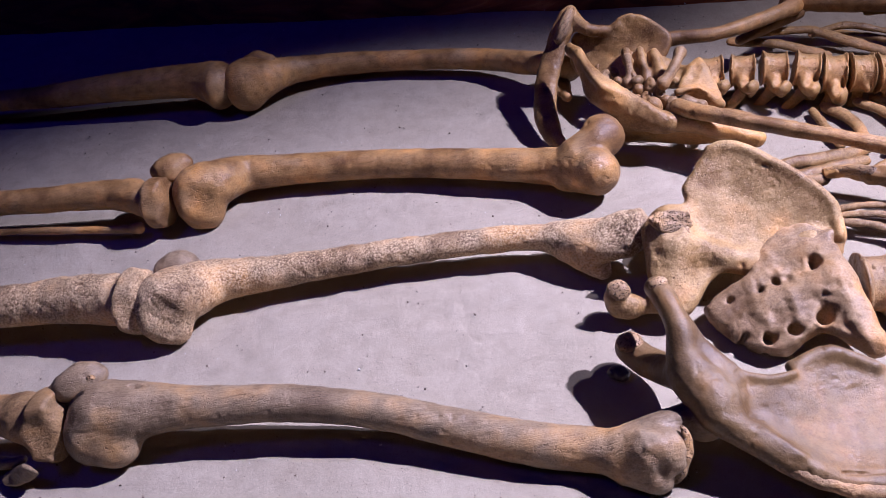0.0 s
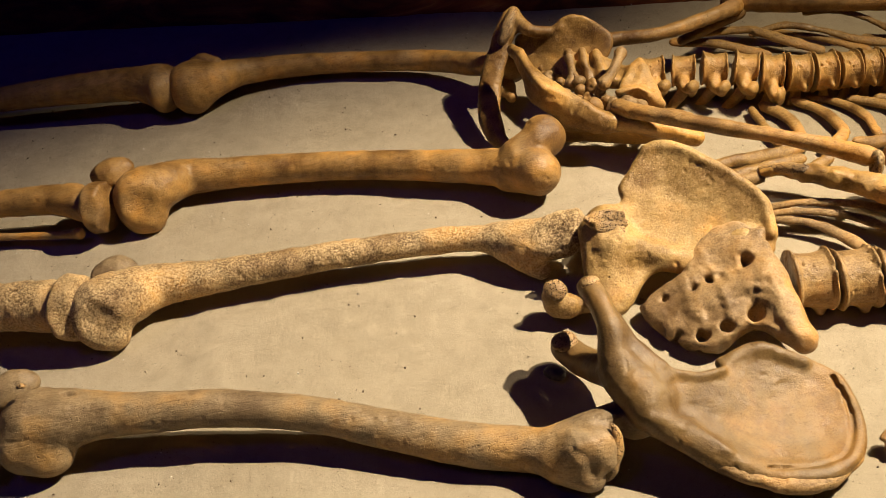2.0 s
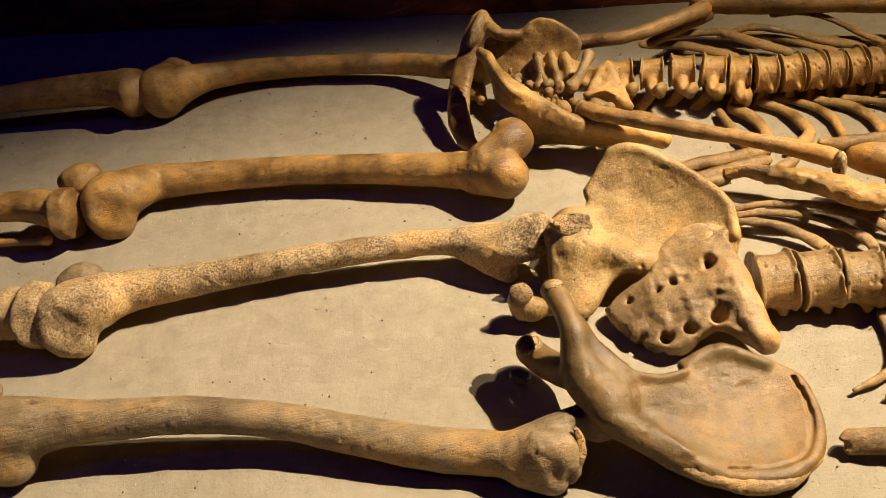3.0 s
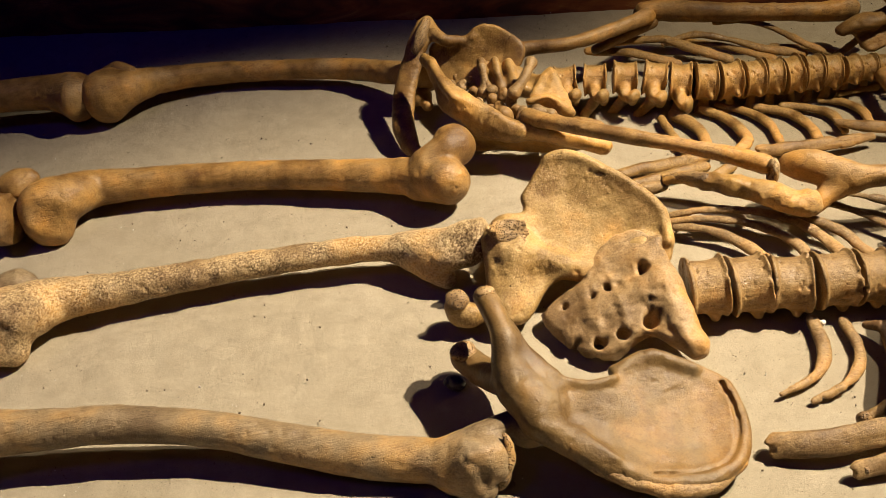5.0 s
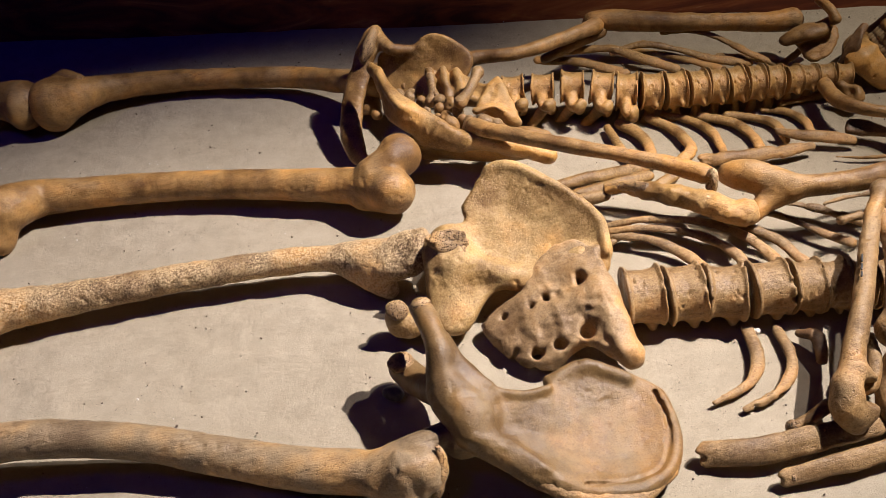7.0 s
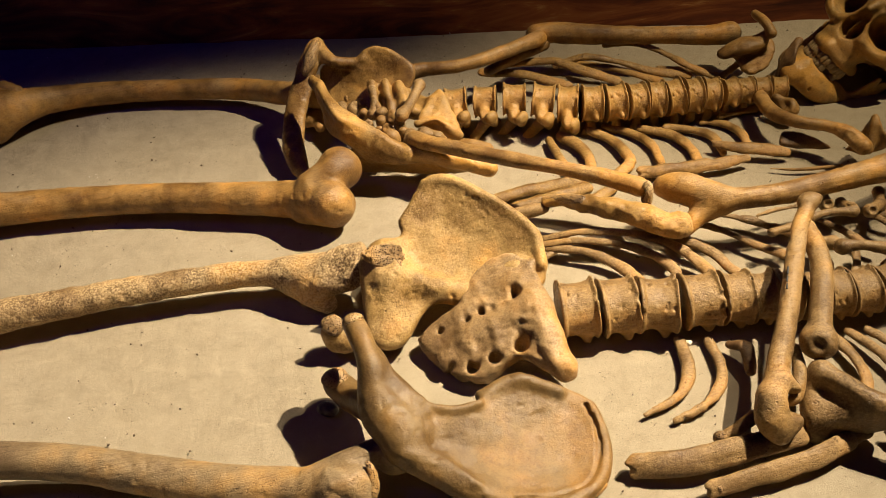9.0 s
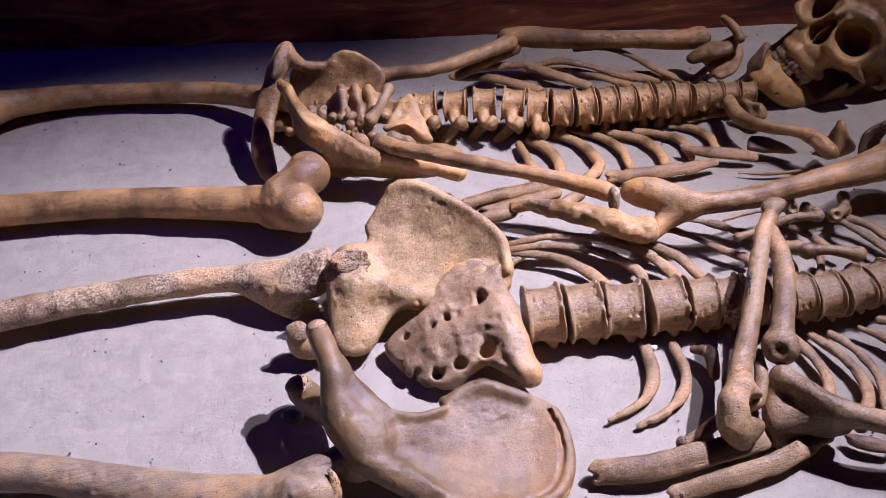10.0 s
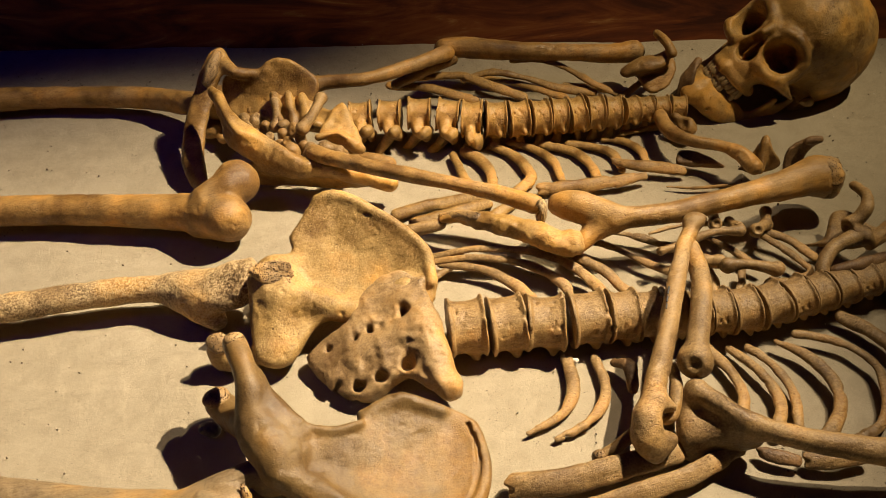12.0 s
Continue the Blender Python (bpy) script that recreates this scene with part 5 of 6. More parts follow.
arm = bone("ulna", c, OCHRE, "lumpy dark forearm bone with splintered end", "bone", "forearm bones", 0.0013, 0.0017, 414)
patch("broken_end", Clay().tube([(0.3491, 0.6018, 0.03, 0.0036), (0.3652, 0.5877, 0.038, 0.0055), (0.3746, 0.576, 0.042, 0.005)]), ROUGH, arm, "splintered dark end", seed=8)
bone("bone_fragment", Clay().tube([(0.3135, 0.6024, 0.02, 0.0061), (0.3472, 0.5991, 0.024, 0.0056)]), GREY, "short pale bone fragment behind the hip bone", "bone", "", 0.0015, 0.0006, 415)
c = Clay().tube([(0.2745, 0.8348, 0.052, 0.0103), (0.289, 0.8331, 0.053, 0.0078), (0.3245, 0.8255, 0.054, 0.0072), (0.3633, 0.8317, 0.054, 0.0073), (0.4061, 0.8491, 0.052, 0.0081), (0.4299, 0.8642, 0.048, 0.0096)]).ball((0.2722, 0.8355, 0.052), 0.0075, cut=True, k=0.003)
bone("ulna", c, ORANGE, "orange brown forearm bone of the far arm", "bone", "forearm bones", 0.0018, 0.0005, 416)
bone("radius", Clay().tube([(0.3649, 0.8447, 0.03, 0.0057), (0.4075, 0.8565, 0.036, 0.0064), (0.438, 0.8697, 0.036, 0.0071)]), ORANGE, "dark forearm bone under the far arm", "bone", "forearm bones", 0.0018, 0.0005, 417)
c = Clay().tube([(0.4315, 0.879, 0.046, 0.0116), (0.4531, 0.8745, 0.046, 0.0123), (0.4993, 0.8501, 0.046, 0.0109), (0.5581, 0.8258, 0.046, 0.0096), (0.6048, 0.807, 0.046, 0.0108), (0.6303, 0.8025, 0.046, 0.0127)])
bone("humerus", c, ORANGE, "orange brown upper arm bone of the far arm", "bone", "upper arm bones", 0.002, 0.0005, 418, split=(("shaft", (0.49, 0.855, 0.046)), ("shaft", (0.57, 0.82, 0.046)), ("elbow_end", (0.4315, 0.879, 0.046)), ("shoulder_end", (0.6303, 0.8025, 0.046))))

# ---------- shoulders ----------
c = Clay().tube([(0.6504, 0.7914, 0.07, 0.005), (0.6517, 0.77, 0.07, 0.0055), (0.6537, 0.7583, 0.062, 0.0055)]).tube([(0.6098, 0.7721, 0.04, 0.0087), (0.6271, 0.7682, 0.048, 0.0123), (0.6425, 0.7657, 0.05, 0.0099), (0.652, 0.7669, 0.058, 0.0055)], flat=0.6).plate([(0.6173, 0.7736, 0.04), (0.6493, 0.7798, 0.052), (0.6638, 0.7663, 0.046), (0.6503, 0.7484, 0.03), (0.629, 0.7509, 0.022)], 0.003)
bone("shoulder_blade", c, ORANGE, "broken brown human shoulder blade in dim light", "bone", "shoulder blades", 0.0016, 0.0008, 421)
bone("shoulder_blade", Clay().plate([(0.6514, 0.7344, 0.02), (0.6579, 0.7402, 0.04), (0.6834, 0.7486, 0.055), (0.669, 0.7305, 0.05), (0.663, 0.7251, 0.03)], 0.0022).tube([(0.6541, 0.7362, 0.022, 0.0043), (0.6787, 0.7462, 0.055, 0.0037)]), DARK, "dark thin shoulder blade edge beside the jaw", "bone", "shoulder blades", 0.0014, 0.0008, 422)
c = Clay().tube([(0.6161, 0.7017, 0.024, 0.0071), (0.6091, 0.6678, 0.028, 0.0075), (0.6182, 0.6389, 0.032, 0.0062), (0.6385, 0.6206, 0.034, 0.0055), (0.6495, 0.6026, 0.034, 0.0071), (0.6546, 0.5841, 0.03, 0.0081)])
bone("collar_bone", c, ORANGE, "curved brown human collar bone on sand", "bone", "collar bones", 0.0015, 0.0005, 423)
c = Clay().plate([(0.6498, 0.6015, 0.016), (0.6699, 0.6092, 0.03), (0.6783, 0.6082, 0.044), (0.6802, 0.5914, 0.036), (0.6872, 0.5883, 0.02), (0.6666, 0.5919, 0.012)], 0.003).tube([(0.6667, 0.59, 0.02, 0.0049), (0.6772, 0.6055, 0.044, 0.0038)])
bone("shoulder_blade", c, ORANGE, "brown fragment of a human shoulder blade", "bone", "shoulder blades", 0.0015, 0.0008, 424)
c = Clay().plate([(0.6932, 0.5902, 0.014), (0.6988, 0.5966, 0.032), (0.7169, 0.5922, 0.046), (0.721, 0.5846, 0.046), (0.7161, 0.5889, 0.03), (0.7061, 0.586, 0.014)], 0.0035).tube([(0.712, 0.5888, 0.044, 0.0038), (0.7226, 0.5852, 0.046, 0.0038)])
bone("shoulder_blade", c, DARK, "dark brown fragment of a human shoulder blade", "bone", "shoulder blades", 0.0015, 0.0008, 425)
bone("bone_fragment", Clay().plate([(0.6003, 0.6338, 0.012), (0.6124, 0.6468, 0.018), (0.6361, 0.6264, 0.016), (0.6458, 0.6137, 0.01), (0.6182, 0.6258, 0.01)], 0.003), DARK, "flat dark bone fragment below the collar bone", "bone", "", 0.0014, 0.0008, 426)
c = Clay().tube([(0.6252, 0.4297, 0.024, 0.0065), (0.6333, 0.4434, 0.032, 0.0061), (0.6521, 0.4551, 0.036, 0.0062), (0.6813, 0.4614, 0.036, 0.0082)])
bone("collar_bone", c, GREY, "curved pale human collar bone beside the spine", "bone", "collar bones", 0.0015, 0.0005, 427)
c = Clay().tube([(0.6978, 0.5029, 0.055, 0.0045), (0.695, 0.4849, 0.058, 0.0053), (0.6897, 0.4741, 0.055, 0.0058), (0.6805, 0.4703, 0.046, 0.0063), (0.6709, 0.469, 0.042, 0.0067), (0.6812, 0.4575, 0.036, 0.0077)], k=0.006).plate([(0.6424, 0.4878, 0.012), (0.6604, 0.4802, 0.02), (0.6787, 0.4987, 0.03), (0.689, 0.4916, 0.036), (0.6973, 0.4708, 0.034), (0.7009, 0.4587, 0.03), (0.6789, 0.4623, 0.02)], 0.004)
c.ball((0.6628, 0.4652, 0.042), 0.0085, cut=True, k=0.003).tube([(0.6871, 0.4552, 0.03, 0.0067), (0.7198, 0.4687, 0.03, 0.0079)])
bone("shoulder_blade", c, GREY, "grey brown human shoulder blade with hooked process", "bone", "shoulder blades", 0.0016, 0.0007, 428)
bone("bone_fragment", Clay().tube([(0.6385, 0.433, 0.03, 0.0046), (0.6563, 0.43, 0.034, 0.0056), (0.6911, 0.4347, 0.03, 0.0052)]), DARK, "dark bone fragment beside the collar bone", "bone", "", 0.0015, 0.0008, 429)

# ---------- finger and wrist bones ----------
def finger(pts, label, seed, cup=False):
    c = Clay().tube(pts, 0.002, steps=4)
    x, y, z, r = pts[0]
    u, v, w, q = pts[-1]
    c.ball((x, y, z), r * 1.12, k=0.002).ball((u, v, w), q * 1.12, k=0.002)
    if cup:
        c.ball((x - 0.001, y - r * 0.75, z + r * 0.75), r * 0.62, cut=True, k=0.001)
    bone("finger_bone", c, GREY, label, "bone", "hand bones", 0.0011, 0.0003, seed)


for i, pts in enumerate(([(0.5756, 0.5185, 0.03, 0.0055), (0.5854, 0.5368, 0.024, 0.0041)], [(0.5915, 0.5068, 0.03, 0.0054), (0.5939, 0.5238, 0.024, 0.004)], [(0.6047, 0.4993, 0.03, 0.0054), (0.6234, 0.5109, 0.024, 0.0045)], [(0.6243, 0.5115, 0.022, 0.005), (0.6322, 0.526, 0.024, 0.0046)])):
    finger(pts, "short finger bone with hollow open end", 440 + i, True)
for i, pts in enumerate(([(0.5435, 0.501, 0.034, 0.0044), (0.5666, 0.504, 0.034, 0.0034), (0.5901, 0.5014, 0.032, 0.0044)], [(0.5611, 0.4698, 0.026, 0.0062), (0.5768, 0.4639, 0.028, 0.0043), (0.5975, 0.4537, 0.026, 0.0061)], [(0.5489, 0.4844, 0.022, 0.0053), (0.5594, 0.4803, 0.022, 0.0053)], [(0.5139, 0.4991, 0.03, 0.0034), (0.5307, 0.5007, 0.03, 0.0034)])):
    finger(pts, "waisted brown finger bone beside the ribs", 450 + i)
for i, pts in enumerate(([(0.2727, 0.7669, 0.074, 0.0056), (0.2596, 0.7471, 0.068, 0.005), (0.2479, 0.7396, 0.06, 0.0061)], [(0.2288, 0.7994, 0.06, 0.0046), (0.228, 0.7848, 0.052, 0.004), (0.224, 0.7771, 0.044, 0.0052)], [(0.2488, 0.7099, 0.048, 0.006), (0.2516, 0.719, 0.05, 0.0055)], [(0.1955, 0.8102, 0.04, 0.0053), (0.1998, 0.7872, 0.036, 0.0046)], [(0.2653, 0.7208, 0.046, 0.0066), (0.2776, 0.7137, 0.044, 0.0055)])):
    finger(pts, "brown finger bone lying in the pelvis", 460 + i)
for i, (x, y, z, r) in enumerate([(0.2062, 0.8021, 0.04, 0.0076), (0.2146, 0.7824, 0.042, 0.0069), (0.2055, 0.782, 0.036, 0.0063), (0.2159, 0.7634, 0.04, 0.0062), (0.23, 0.7588, 0.044, 0.0068), (0.2412, 0.7561, 0.05, 0.0067), (0.245, 0.7399, 0.05, 0.0072), (0.2331, 0.7386, 0.046, 0.0066), (0.234, 0.7187, 0.05, 0.0076), (0.2312, 0.7714, 0.048, 0.0063), (0.2456, 0.7241, 0.048, 0.0066), (0.2245, 0.7478, 0.04, 0.0062), (0.2174, 0.8053, 0.042, 0.0059), (0.2048, 0.8177, 0.042, 0.0059), (0.2831, 0.717, 0.036, 0.0055), (0.2931, 0.7137, 0.03, 0.0056)]):
    rnd = random.Random(480 + i)
    m = np.array(Euler([rnd.uniform(0, 3) for _ in range(3)]).to_matrix())
    c = Clay().ball((x, y, z), (r * 1.25, r, r * 0.85), m).ball(np.array((x, y, z)) + m @ np.array((r * 0.5, r * 0.4, 0)), r * 0.7, k=0.003).ball(np.array((x, y, z)) + m @ np.array((-r * 0.4, -r, 0.3 * r)), r * 0.5, k=0.002, cut=True)
    bone("wrist_bone", c, ORANGE if i % 3 else GREY, "small knobbly wrist bone heaped in the pelvis", "bone", "hand bones", 0.0011, 0.0005, 480 + i)

# ---------- pelvis of the farther skeleton ----------
c = Clay().tube([(0.184, 0.8536, 0.094, 0.007), (0.1752, 0.842, 0.086, 0.0116), (0.1639, 0.833, 0.07, 0.0116), (0.1505, 0.8141, 0.05, 0.0121), (0.1418, 0.7931, 0.034, 0.0126), (0.1381, 0.7675, 0.024, 0.0124), (0.1402, 0.7482, 0.016, 0.0101), (0.1462, 0.7361, 0.012, 0.0072)], 0.004, 0.42, (-0.4, -0.7, 0.55))
c.tube([(0.1841, 0.85, 0.09, 0.0064), (0.1954, 0.829, 0.084, 0.0063), (0.2147, 0.8302, 0.078, 0.0047), (0.2266, 0.8298, 0.08, 0.0035)], k=0.008)
c.plate([(0.1792, 0.8375, 0.058), (0.185, 0.8428, 0.074), (0.201, 0.8385, 0.078), (0.2215, 0.8291, 0.078), (0.2282, 0.8326, 0.088), (0.2431, 0.8317, 0.091), (0.2613, 0.8221, 0.085), (0.2761, 0.8077, 0.073), (0.2715, 0.7981, 0.058), (0.2481, 0.7917, 0.044), (0.216, 0.8043, 0.034), (0.1882, 0.8181, 0.034), (0.1772, 0.8271, 0.046)], 0.0035, dish=0.004)
hip = bone("hip_bone", c, OCHRE, "ochre brown human hip bone standing on edge", "bone", "hip bones", 0.0016, 0.0006, 501, (("blade", (0.2277, 0.8176, 0.06)), ("sitting_bone", (0.139, 0.7896, 0.03)), ("pubic_branch", (0.174, 0.8443, 0.085))))
patch("broken_rim", Clay().tube([(0.1829, 0.8457, 0.0975, 0.0058), (0.1735, 0.8353, 0.0885, 0.0075), (0.1653, 0.8289, 0.0785, 0.0052)], 0.003, 0.7, (0.9, 0.4, 0.2)), ROUGH, hip, "rough porous joint face")
c = Clay().tube([(0.1696, 0.7963, 0.084, 0.0061), (0.1747, 0.7833, 0.082, 0.0072), (0.179, 0.7628, 0.074, 0.0087), (0.1861, 0.7431, 0.064, 0.0141), (0.2044, 0.7283, 0.054, 0.0141), (0.2254, 0.7117, 0.046, 0.0097), (0.241, 0.7018, 0.04, 0.0076)], 0.004, 0.62, (-0.75, -0.25, 0.6))
c.tube([(0.1747, 0.7807, 0.086, 0.0033), (0.1847, 0.7376, 0.074, 0.0037), (0.2056, 0.7275, 0.062, 0.0038), (0.2331, 0.7051, 0.05, 0.0032)], 0.004)
c.tube([(0.212, 0.7252, 0.036, 0.0099), (0.237, 0.7061, 0.038, 0.0098), (0.2579, 0.7002, 0.038, 0.0087), (0.2875, 0.6857, 0.032, 0.0081), (0.3176, 0.6739, 0.024, 0.0076)], k=0.010)
c.plate([(0.1854, 0.7319, 0.036), (0.2125, 0.724, 0.04), (0.2532, 0.7077, 0.034), (0.3031, 0.6844, 0.022), (0.2728, 0.7093, 0.006), (0.2139, 0.7325, 0.006), (0.1855, 0.7382, 0.014)], 0.004, k=0.006)
c.ball((0.172, 0.6964, 0.046), 0.0195, cut=True, k=0.004)
bone("hip_bone", c, OCHRE, "orange brown human hip bone with narrow branch raised", "bone", "hip bones", 0.0016, 0.0007, 502, (("pubic_branch", (0.1828, 0.7532, 0.07)), ("blade", (0.2725, 0.6945, 0.03))))
bone("bone_fragment", Clay().ball((0.1584, 0.8382, 0.018), (0.018, 0.012, 0.010), ALONG).tube([(0.1703, 0.8463, 0.02, 0.0073), (0.17, 0.8213, 0.014, 0.006)]), ORANGE, "rounded orange brown bone fragment inside the pelvis", "bone", "", 0.0018, 0.0006, 503)
c = Clay().plate([(0.2633, 0.7434, 0.048), (0.2776, 0.7621, 0.055), (0.2943, 0.7746, 0.059), (0.2998, 0.7542, 0.05), (0.3026, 0.7272, 0.034), (0.2886, 0.7282, 0.035), (0.2756, 0.7341, 0.042)], 0.005, round_edge=0.004)
c.tube([(0.2626, 0.7351, 0.05, 0.0044), (0.2819, 0.7335, 0.049, 0.0045), (0.3014, 0.725, 0.033, 0.0045)], k=0.004).ball((0.2762, 0.728, 0.047), (0.010, 0.006, 0.005), ALONG, cut=True, k=0.003).ball((0.2787, 0.7401, 0.06), (0.007, 0.006, 0.006), cut=True, k=0.003).ball((0.2896, 0.7345, 0.056), (0.006, 0.008, 0.006), cut=True, k=0.003)
c.tube([(0.2642, 0.7638, 0.046, 0.0068), (0.2453, 0.7926, 0.044, 0.007), (0.2395, 0.8075, 0.05, 0.0059)], k=0.004)
for fold in ([(0.2299, 0.8049, 0.062, 0.0046), (0.2288, 0.7891, 0.054, 0.0052), (0.231, 0.7737, 0.044, 0.0046)], [(0.2438, 0.805, 0.062, 0.0041), (0.2425, 0.788, 0.054, 0.0046), (0.2422, 0.7722, 0.044, 0.004)], [(0.2567, 0.7995, 0.06, 0.0041), (0.2562, 0.7811, 0.052, 0.0046), (0.2556, 0.7655, 0.044, 0.004)]):
    c.tube(fold, 0.004)
c.plate([(0.229, 0.8123, 0.058), (0.2454, 0.8116, 0.058), (0.2627, 0.7998, 0.056), (0.2827, 0.7666, 0.052), (0.2748, 0.7439, 0.044), (0.2558, 0.7698, 0.04), (0.2313, 0.7802, 0.04)], 0.0035)
c.ball((0.248, 0.7711, 0.066), (0.003, 0.006, 0.006), cut=True, k=0.002)
bone("sacrum", c, OCHRE, "brown human sacrum half hidden under hand bones", "bone", "", 0.0016, 0.0012, 504)
c = Clay().tube([(0.3279, 0.7202, 0.014, 0.0069), (0.3096, 0.7295, 0.016, 0.008), (0.2907, 0.7377, 0.014, 0.0069)])
bone("bone_fragment", c, ORANGE, "rounded bone end behind the forearm", "bone", "", 0.0016, 0.0005, 505)

# ---------- skull and jaw ----------
SKULL_AT = Matrix(((-0.1728, -0.7037, 0.6892, 0.7449), (0.9233, -0.3594, -0.1355, 0.7192), (0.343, 0.6129, 0.7118, 0.0901), (0, 0, 0, 1))) @ Matrix.Diagonal((0.9, 0.9, 0.9, 1))
c = Clay().ball((0, -0.085, 0.035), (0.067, 0.087, 0.066), k=0.01).ball((0, -0.105, 0.005), (0.060, 0.062, 0.052), k=0.03).ball((0, -0.038, 0.036), (0.052, 0.044, 0.040), k=0.02)
c.ball((0, -0.026, -0.014), (0.053, 0.038, 0.040), k=0.012).ball((0, -0.010, -0.050), (0.029, 0.024, 0.020), k=0.012)
for side in (1, -1):
    c.tube([(side * 0.050, -0.014, 0.002, 0.005), (side * 0.045, -0.006, 0.012, 0.005), (side * 0.028, 0.003, 0.016, 0.006), (side * 0.010, 0.007, 0.009, 0.006)], 0.008)
    c.tube([(side * 0.050, -0.014, 0.002, 0.004), (side * 0.050, -0.012, -0.016, 0.005), (side * 0.043, -0.006, -0.032, 0.008), (side * 0.028, 0.000, -0.036, 0.007)], 0.008)
    c.tube([(side * 0.012, 0.010, -0.002, 0.004), (side * 0.014, 0.006, -0.020, 0.005), (side * 0.020, 0.006, -0.034, 0.006)], 0.006)
    c.tube([(side * 0.047, -0.006, -0.030, 0.008), (side * 0.060, -0.030, -0.031, 0.005), (side * 0.066, -0.060, -0.026, 0.0045), (side * 0.064, -0.080, -0.022, 0.006)], 0.005)
    c.tube([(side * 0.024, -0.030, -0.064, 0.007), (side * 0.019, 0.000, -0.064, 0.007), (0, 0.011, -0.064, 0.007)], 0.006)
    c.ball((side * 0.052, -0.098, -0.045), (0.012, 0.016, 0.020), k=0.012)
    c.ball((side * 0.032, 0.008, -0.011), (0.0215, 0.026, 0.0205), cut=True, k=0.003).ball((side * 0.028, -0.014, -0.011), (0.017, 0.026, 0.016), cut=True, k=0.004)
    c.ball((side * 0.062, -0.042, -0.018), (0.008, 0.022, 0.014), cut=True, k=0.005).ball((side * 0.078, -0.032, 0.010), (0.018, 0.028, 0.022), cut=True, k=0.012)
    c.ball((side * 0.031, 0.010, -0.043), 0.0022, cut=True, k=0.001)
    c.tube([(side * 0.060, -0.030, 0.030, 0.0016), (side * 0.068, -0.070, 0.046, 0.0016), (side * 0.066, -0.115, 0.030, 0.0016), (side * 0.060, -0.120, -0.005, 0.0016)], 0.003, cut=True)
c.tube([(0, 0.010, 0.006, 0.006), (0, 0.019, -0.008, 0.0045)], 0.005)
c.ball((0, 0.014, -0.032), (0.0135, 0.030, 0.0140), cut=True, k=0.002).ball((0, 0.012, -0.018), (0.0085, 0.022, 0.011), cut=True, k=0.002)
c.plate([(0, 0.006, -0.018), (0, 0.008, -0.040), (0, -0.015, -0.040), (0, -0.015, -0.018)], 0.0008, round_edge=0.0004)
skull = bone("skull", c, OCHRE, "brown human skull with dark eye sockets resting on sand", "skull", "", 0.0015, 0.0005, 601, (("cranium", (0, -0.09, 0.03)), ("face", (0, 0.03, -0.04))), SKULL_AT)
c = Clay()
for side in (1, -1):
    c.tube([(side * 0.044, -0.054, -0.088, 0.011), (side * 0.038, -0.024, -0.099, 0.012), (side * 0.022, 0.004, -0.106, 0.0125), (0, 0.014, -0.107, 0.0135)], 0.006, 0.72, (side * 0.8, 0.6, 0))
    c.tube([(side * 0.032, -0.030, -0.090, 0.008), (side * 0.018, 0.000, -0.094, 0.008), (0, 0.010, -0.094, 0.008)], 0.006)
    c.tube([(side * 0.045, -0.056, -0.088, 0.011), (side * 0.050, -0.064, -0.060, 0.010), (side * 0.052, -0.070, -0.036, 0.006)], 0.006, 0.5, (1, 0, 0))
    c.tube([(side * 0.046, -0.048, -0.080, 0.009), (side * 0.049, -0.046, -0.050, 0.005)], 0.008, 0.5, (1, 0, 0))
    c.ball((side * 0.026, 0.010, -0.108), 0.0016, cut=True, k=0.001)
c.ball((0, 0.020, -0.115), (0.012, 0.007, 0.007), k=0.006)
jaw = bone("jaw_bone", c, OCHRE, "brown human lower jaw with teeth under the skull", "jaw", "", 0.0014, 0.0005, 602, (), SKULL_AT)


def teeth(owner, z, reach, wide, lean, missing, seed):
    """A dental arch of worn teeth; some are missing."""
    for i in range(14):
        if i in missing:
            continue
        rnd = random.Random(seed + i)
        a = (i - 6.5) / 6.5
        x, y = wide * math.sin(a * 1.35), reach - 0.036 * (1 - math.cos(a * 1.35))
        r = 0.0034 + 0.0014 * abs(a)
        tip = z - (0.0034 + rnd.uniform(0, 0.0012)) * (1 if lean > 0 else -1)
        c = Clay().tube([(x, y, tip, r), (x, y, z, r * 1.02), (x * 0.97, y - 0.001, z + lean * 0.6, r * 0.72), (x * 0.97, y - 0.001, z + lean, r * 0.6)], 0.001, 0.8, (math.sin(a * 1.35), math.cos(a * 1.35), 0))
        patch("tooth", c, ENAMEL, owner, "worn yellowish tooth", 0.0008, 0.0002, seed + i, True)


teeth(skull, -0.0725, 0.0125, 0.0260, 0.007, (12,), 610)
teeth(jaw, -0.0845, 0.0105, 0.0265, -0.007, (0, 2, 3), 630)

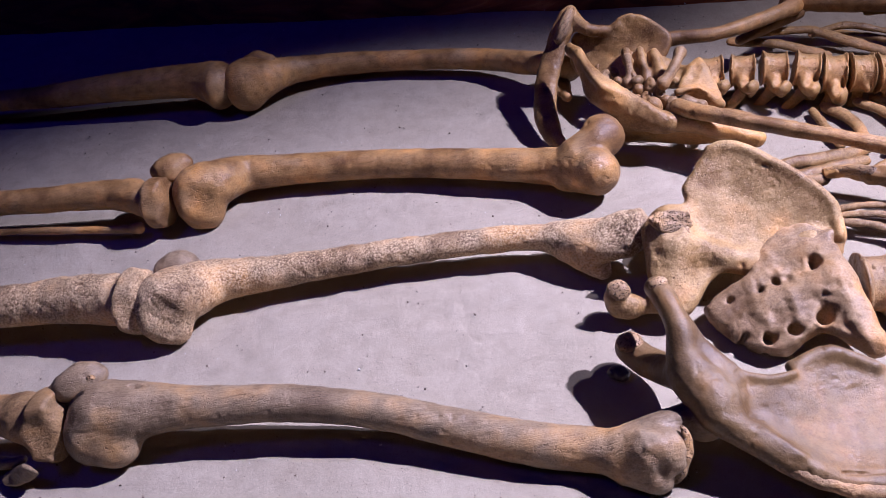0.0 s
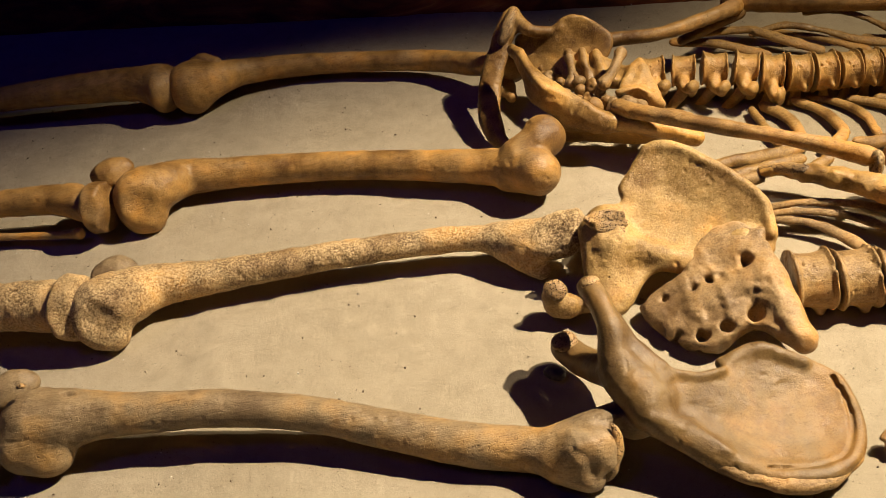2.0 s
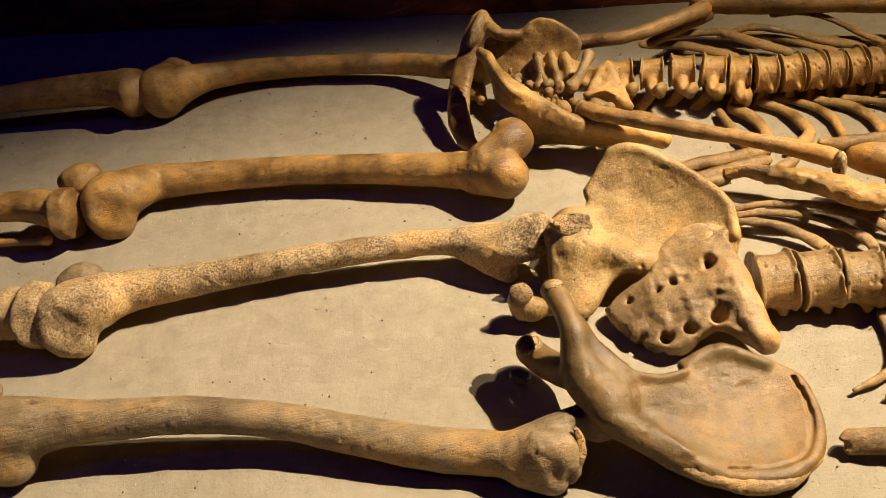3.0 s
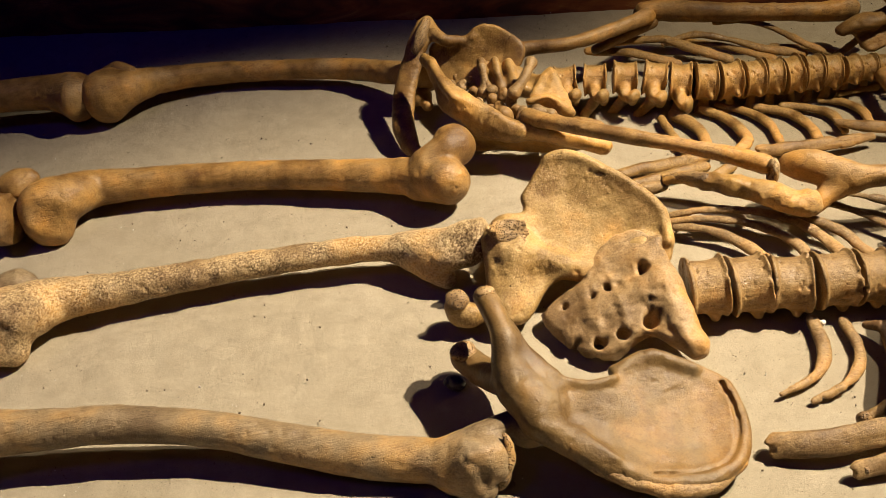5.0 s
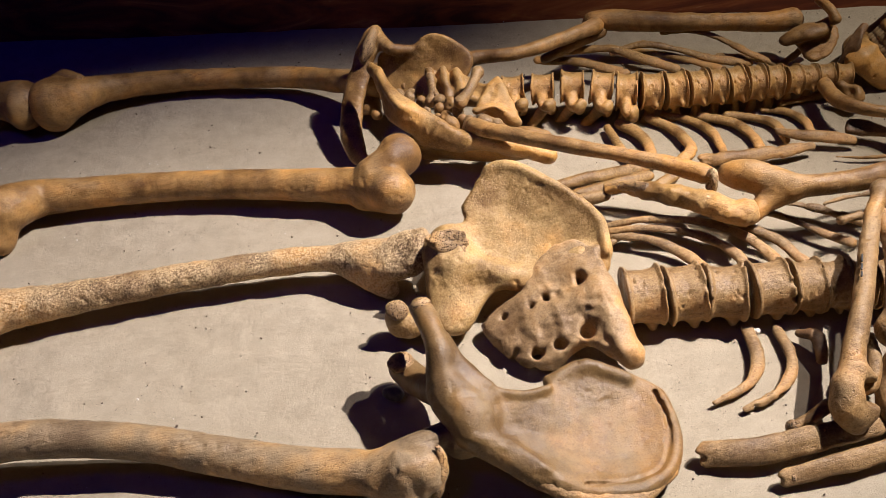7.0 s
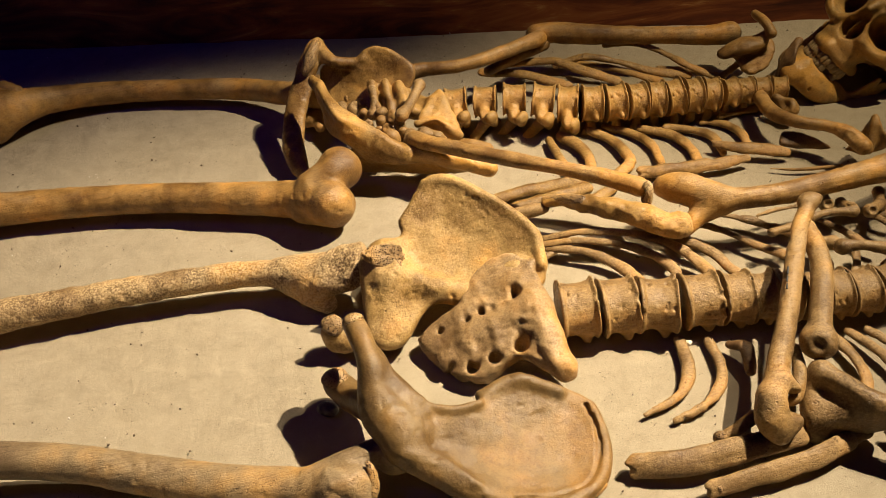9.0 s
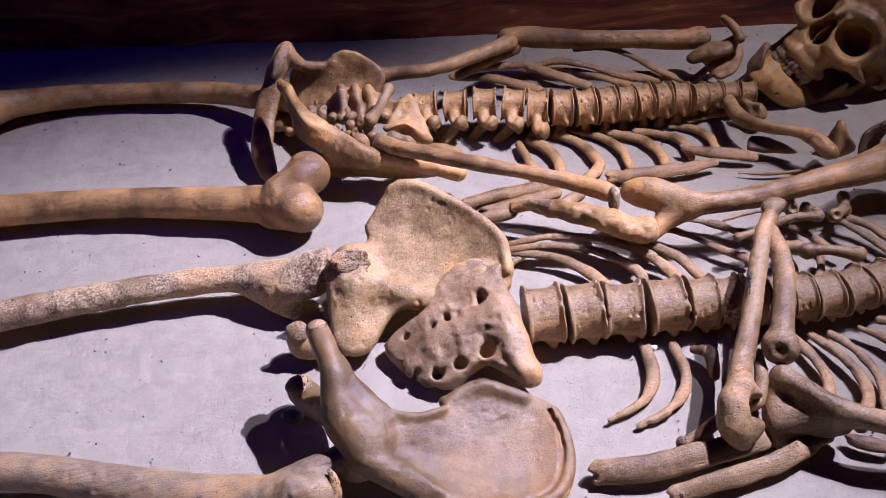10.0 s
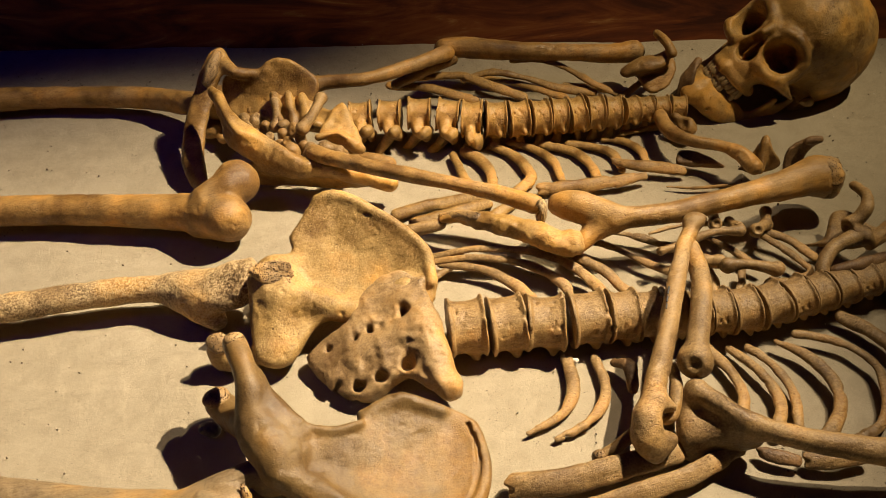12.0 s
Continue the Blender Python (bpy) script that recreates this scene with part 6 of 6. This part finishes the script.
# ---------- pebbles, bone chips and grit ----------
c = Clay().ball((0.126, 0.4425, 0.006), (0.0085, 0.006, 0.0055), ALONG).ball((0.1289, 0.4398, 0.005), 0.004, k=0.002)
bone("pebble", c, PEBBLE, "small dark grey angular pebble on sand", "pebble", "", 0.001, 0.0004, 701)
bone("pebble", Clay().ball((0.407, 0.426, 0.004), 0.0032), QUARTZ, "tiny white pebble beside the spine", "pebble", "", 0.0008, 0.0003, 702)
bone("bone_chip", Clay().plate([(-0.3441, 0.4475, 0.006), (-0.3188, 0.4427, 0.022), (-0.3059, 0.4348, 0.018), (-0.3238, 0.4382, 0.004), (-0.3403, 0.4412, 0.003)], 0.0025), BROWN, "small triangular bone chip beside the knee", "bone chip", "bone chips", 0.0012, 0.0008, 703)
bone("bone_chip", Clay().tube([(-0.3657, 0.4646, 0.01, 0.0052), (-0.34, 0.4552, 0.012, 0.0047), (-0.325, 0.4547, 0.014, 0.003)]), BROWN, "dark broken bone chip beside the knee", "bone chip", "bone chips", 0.0014, 0.0008, 704)


def grit(name, count, lo, hi, material, label, seed):
    """Loose grains strewn over the sand, joined into one mesh."""
    rnd = random.Random(seed)
    shape = [(1, 0, 0), (-1, 0, 0), (0, 1, 0), (0, -1, 0), (0, 0, 1), (0, 0, -1)]
    tri = [(0, 2, 4), (2, 1, 4), (1, 3, 4), (3, 0, 4), (2, 0, 5), (1, 2, 5), (3, 1, 5), (0, 3, 5)]
    verts, faces = [], []
    for i in range(count):
        x, y, s = rnd.uniform(-0.55, 1.0), rnd.uniform(0.25, 1.15), rnd.uniform(lo, hi) * rnd.uniform(0.5, 1)
        turn = Euler([rnd.uniform(0, 6) for _ in range(3)]).to_matrix()
        base = len(verts)
        verts += [tuple(turn @ Vector((a * s * 1.4, b * s, c2 * s * 0.8)) + Vector((x, y, s * 0.3))) for a, b, c2 in shape]
        faces += [tuple(base + j for j in f) for f in tri]
    ob = mesh_object(name, verts, faces, material, smooth=False)
    return tagged(ob, label, "grit", kind="stuff")


grit("grit", 2600, 0.0003, 0.0013, GRIT, "scattered dark brown grains on the sand", 1)
grit("quartz_grit", 500, 0.0003, 0.0009, QUARTZ, "scattered white quartz grains on the sand", 2)
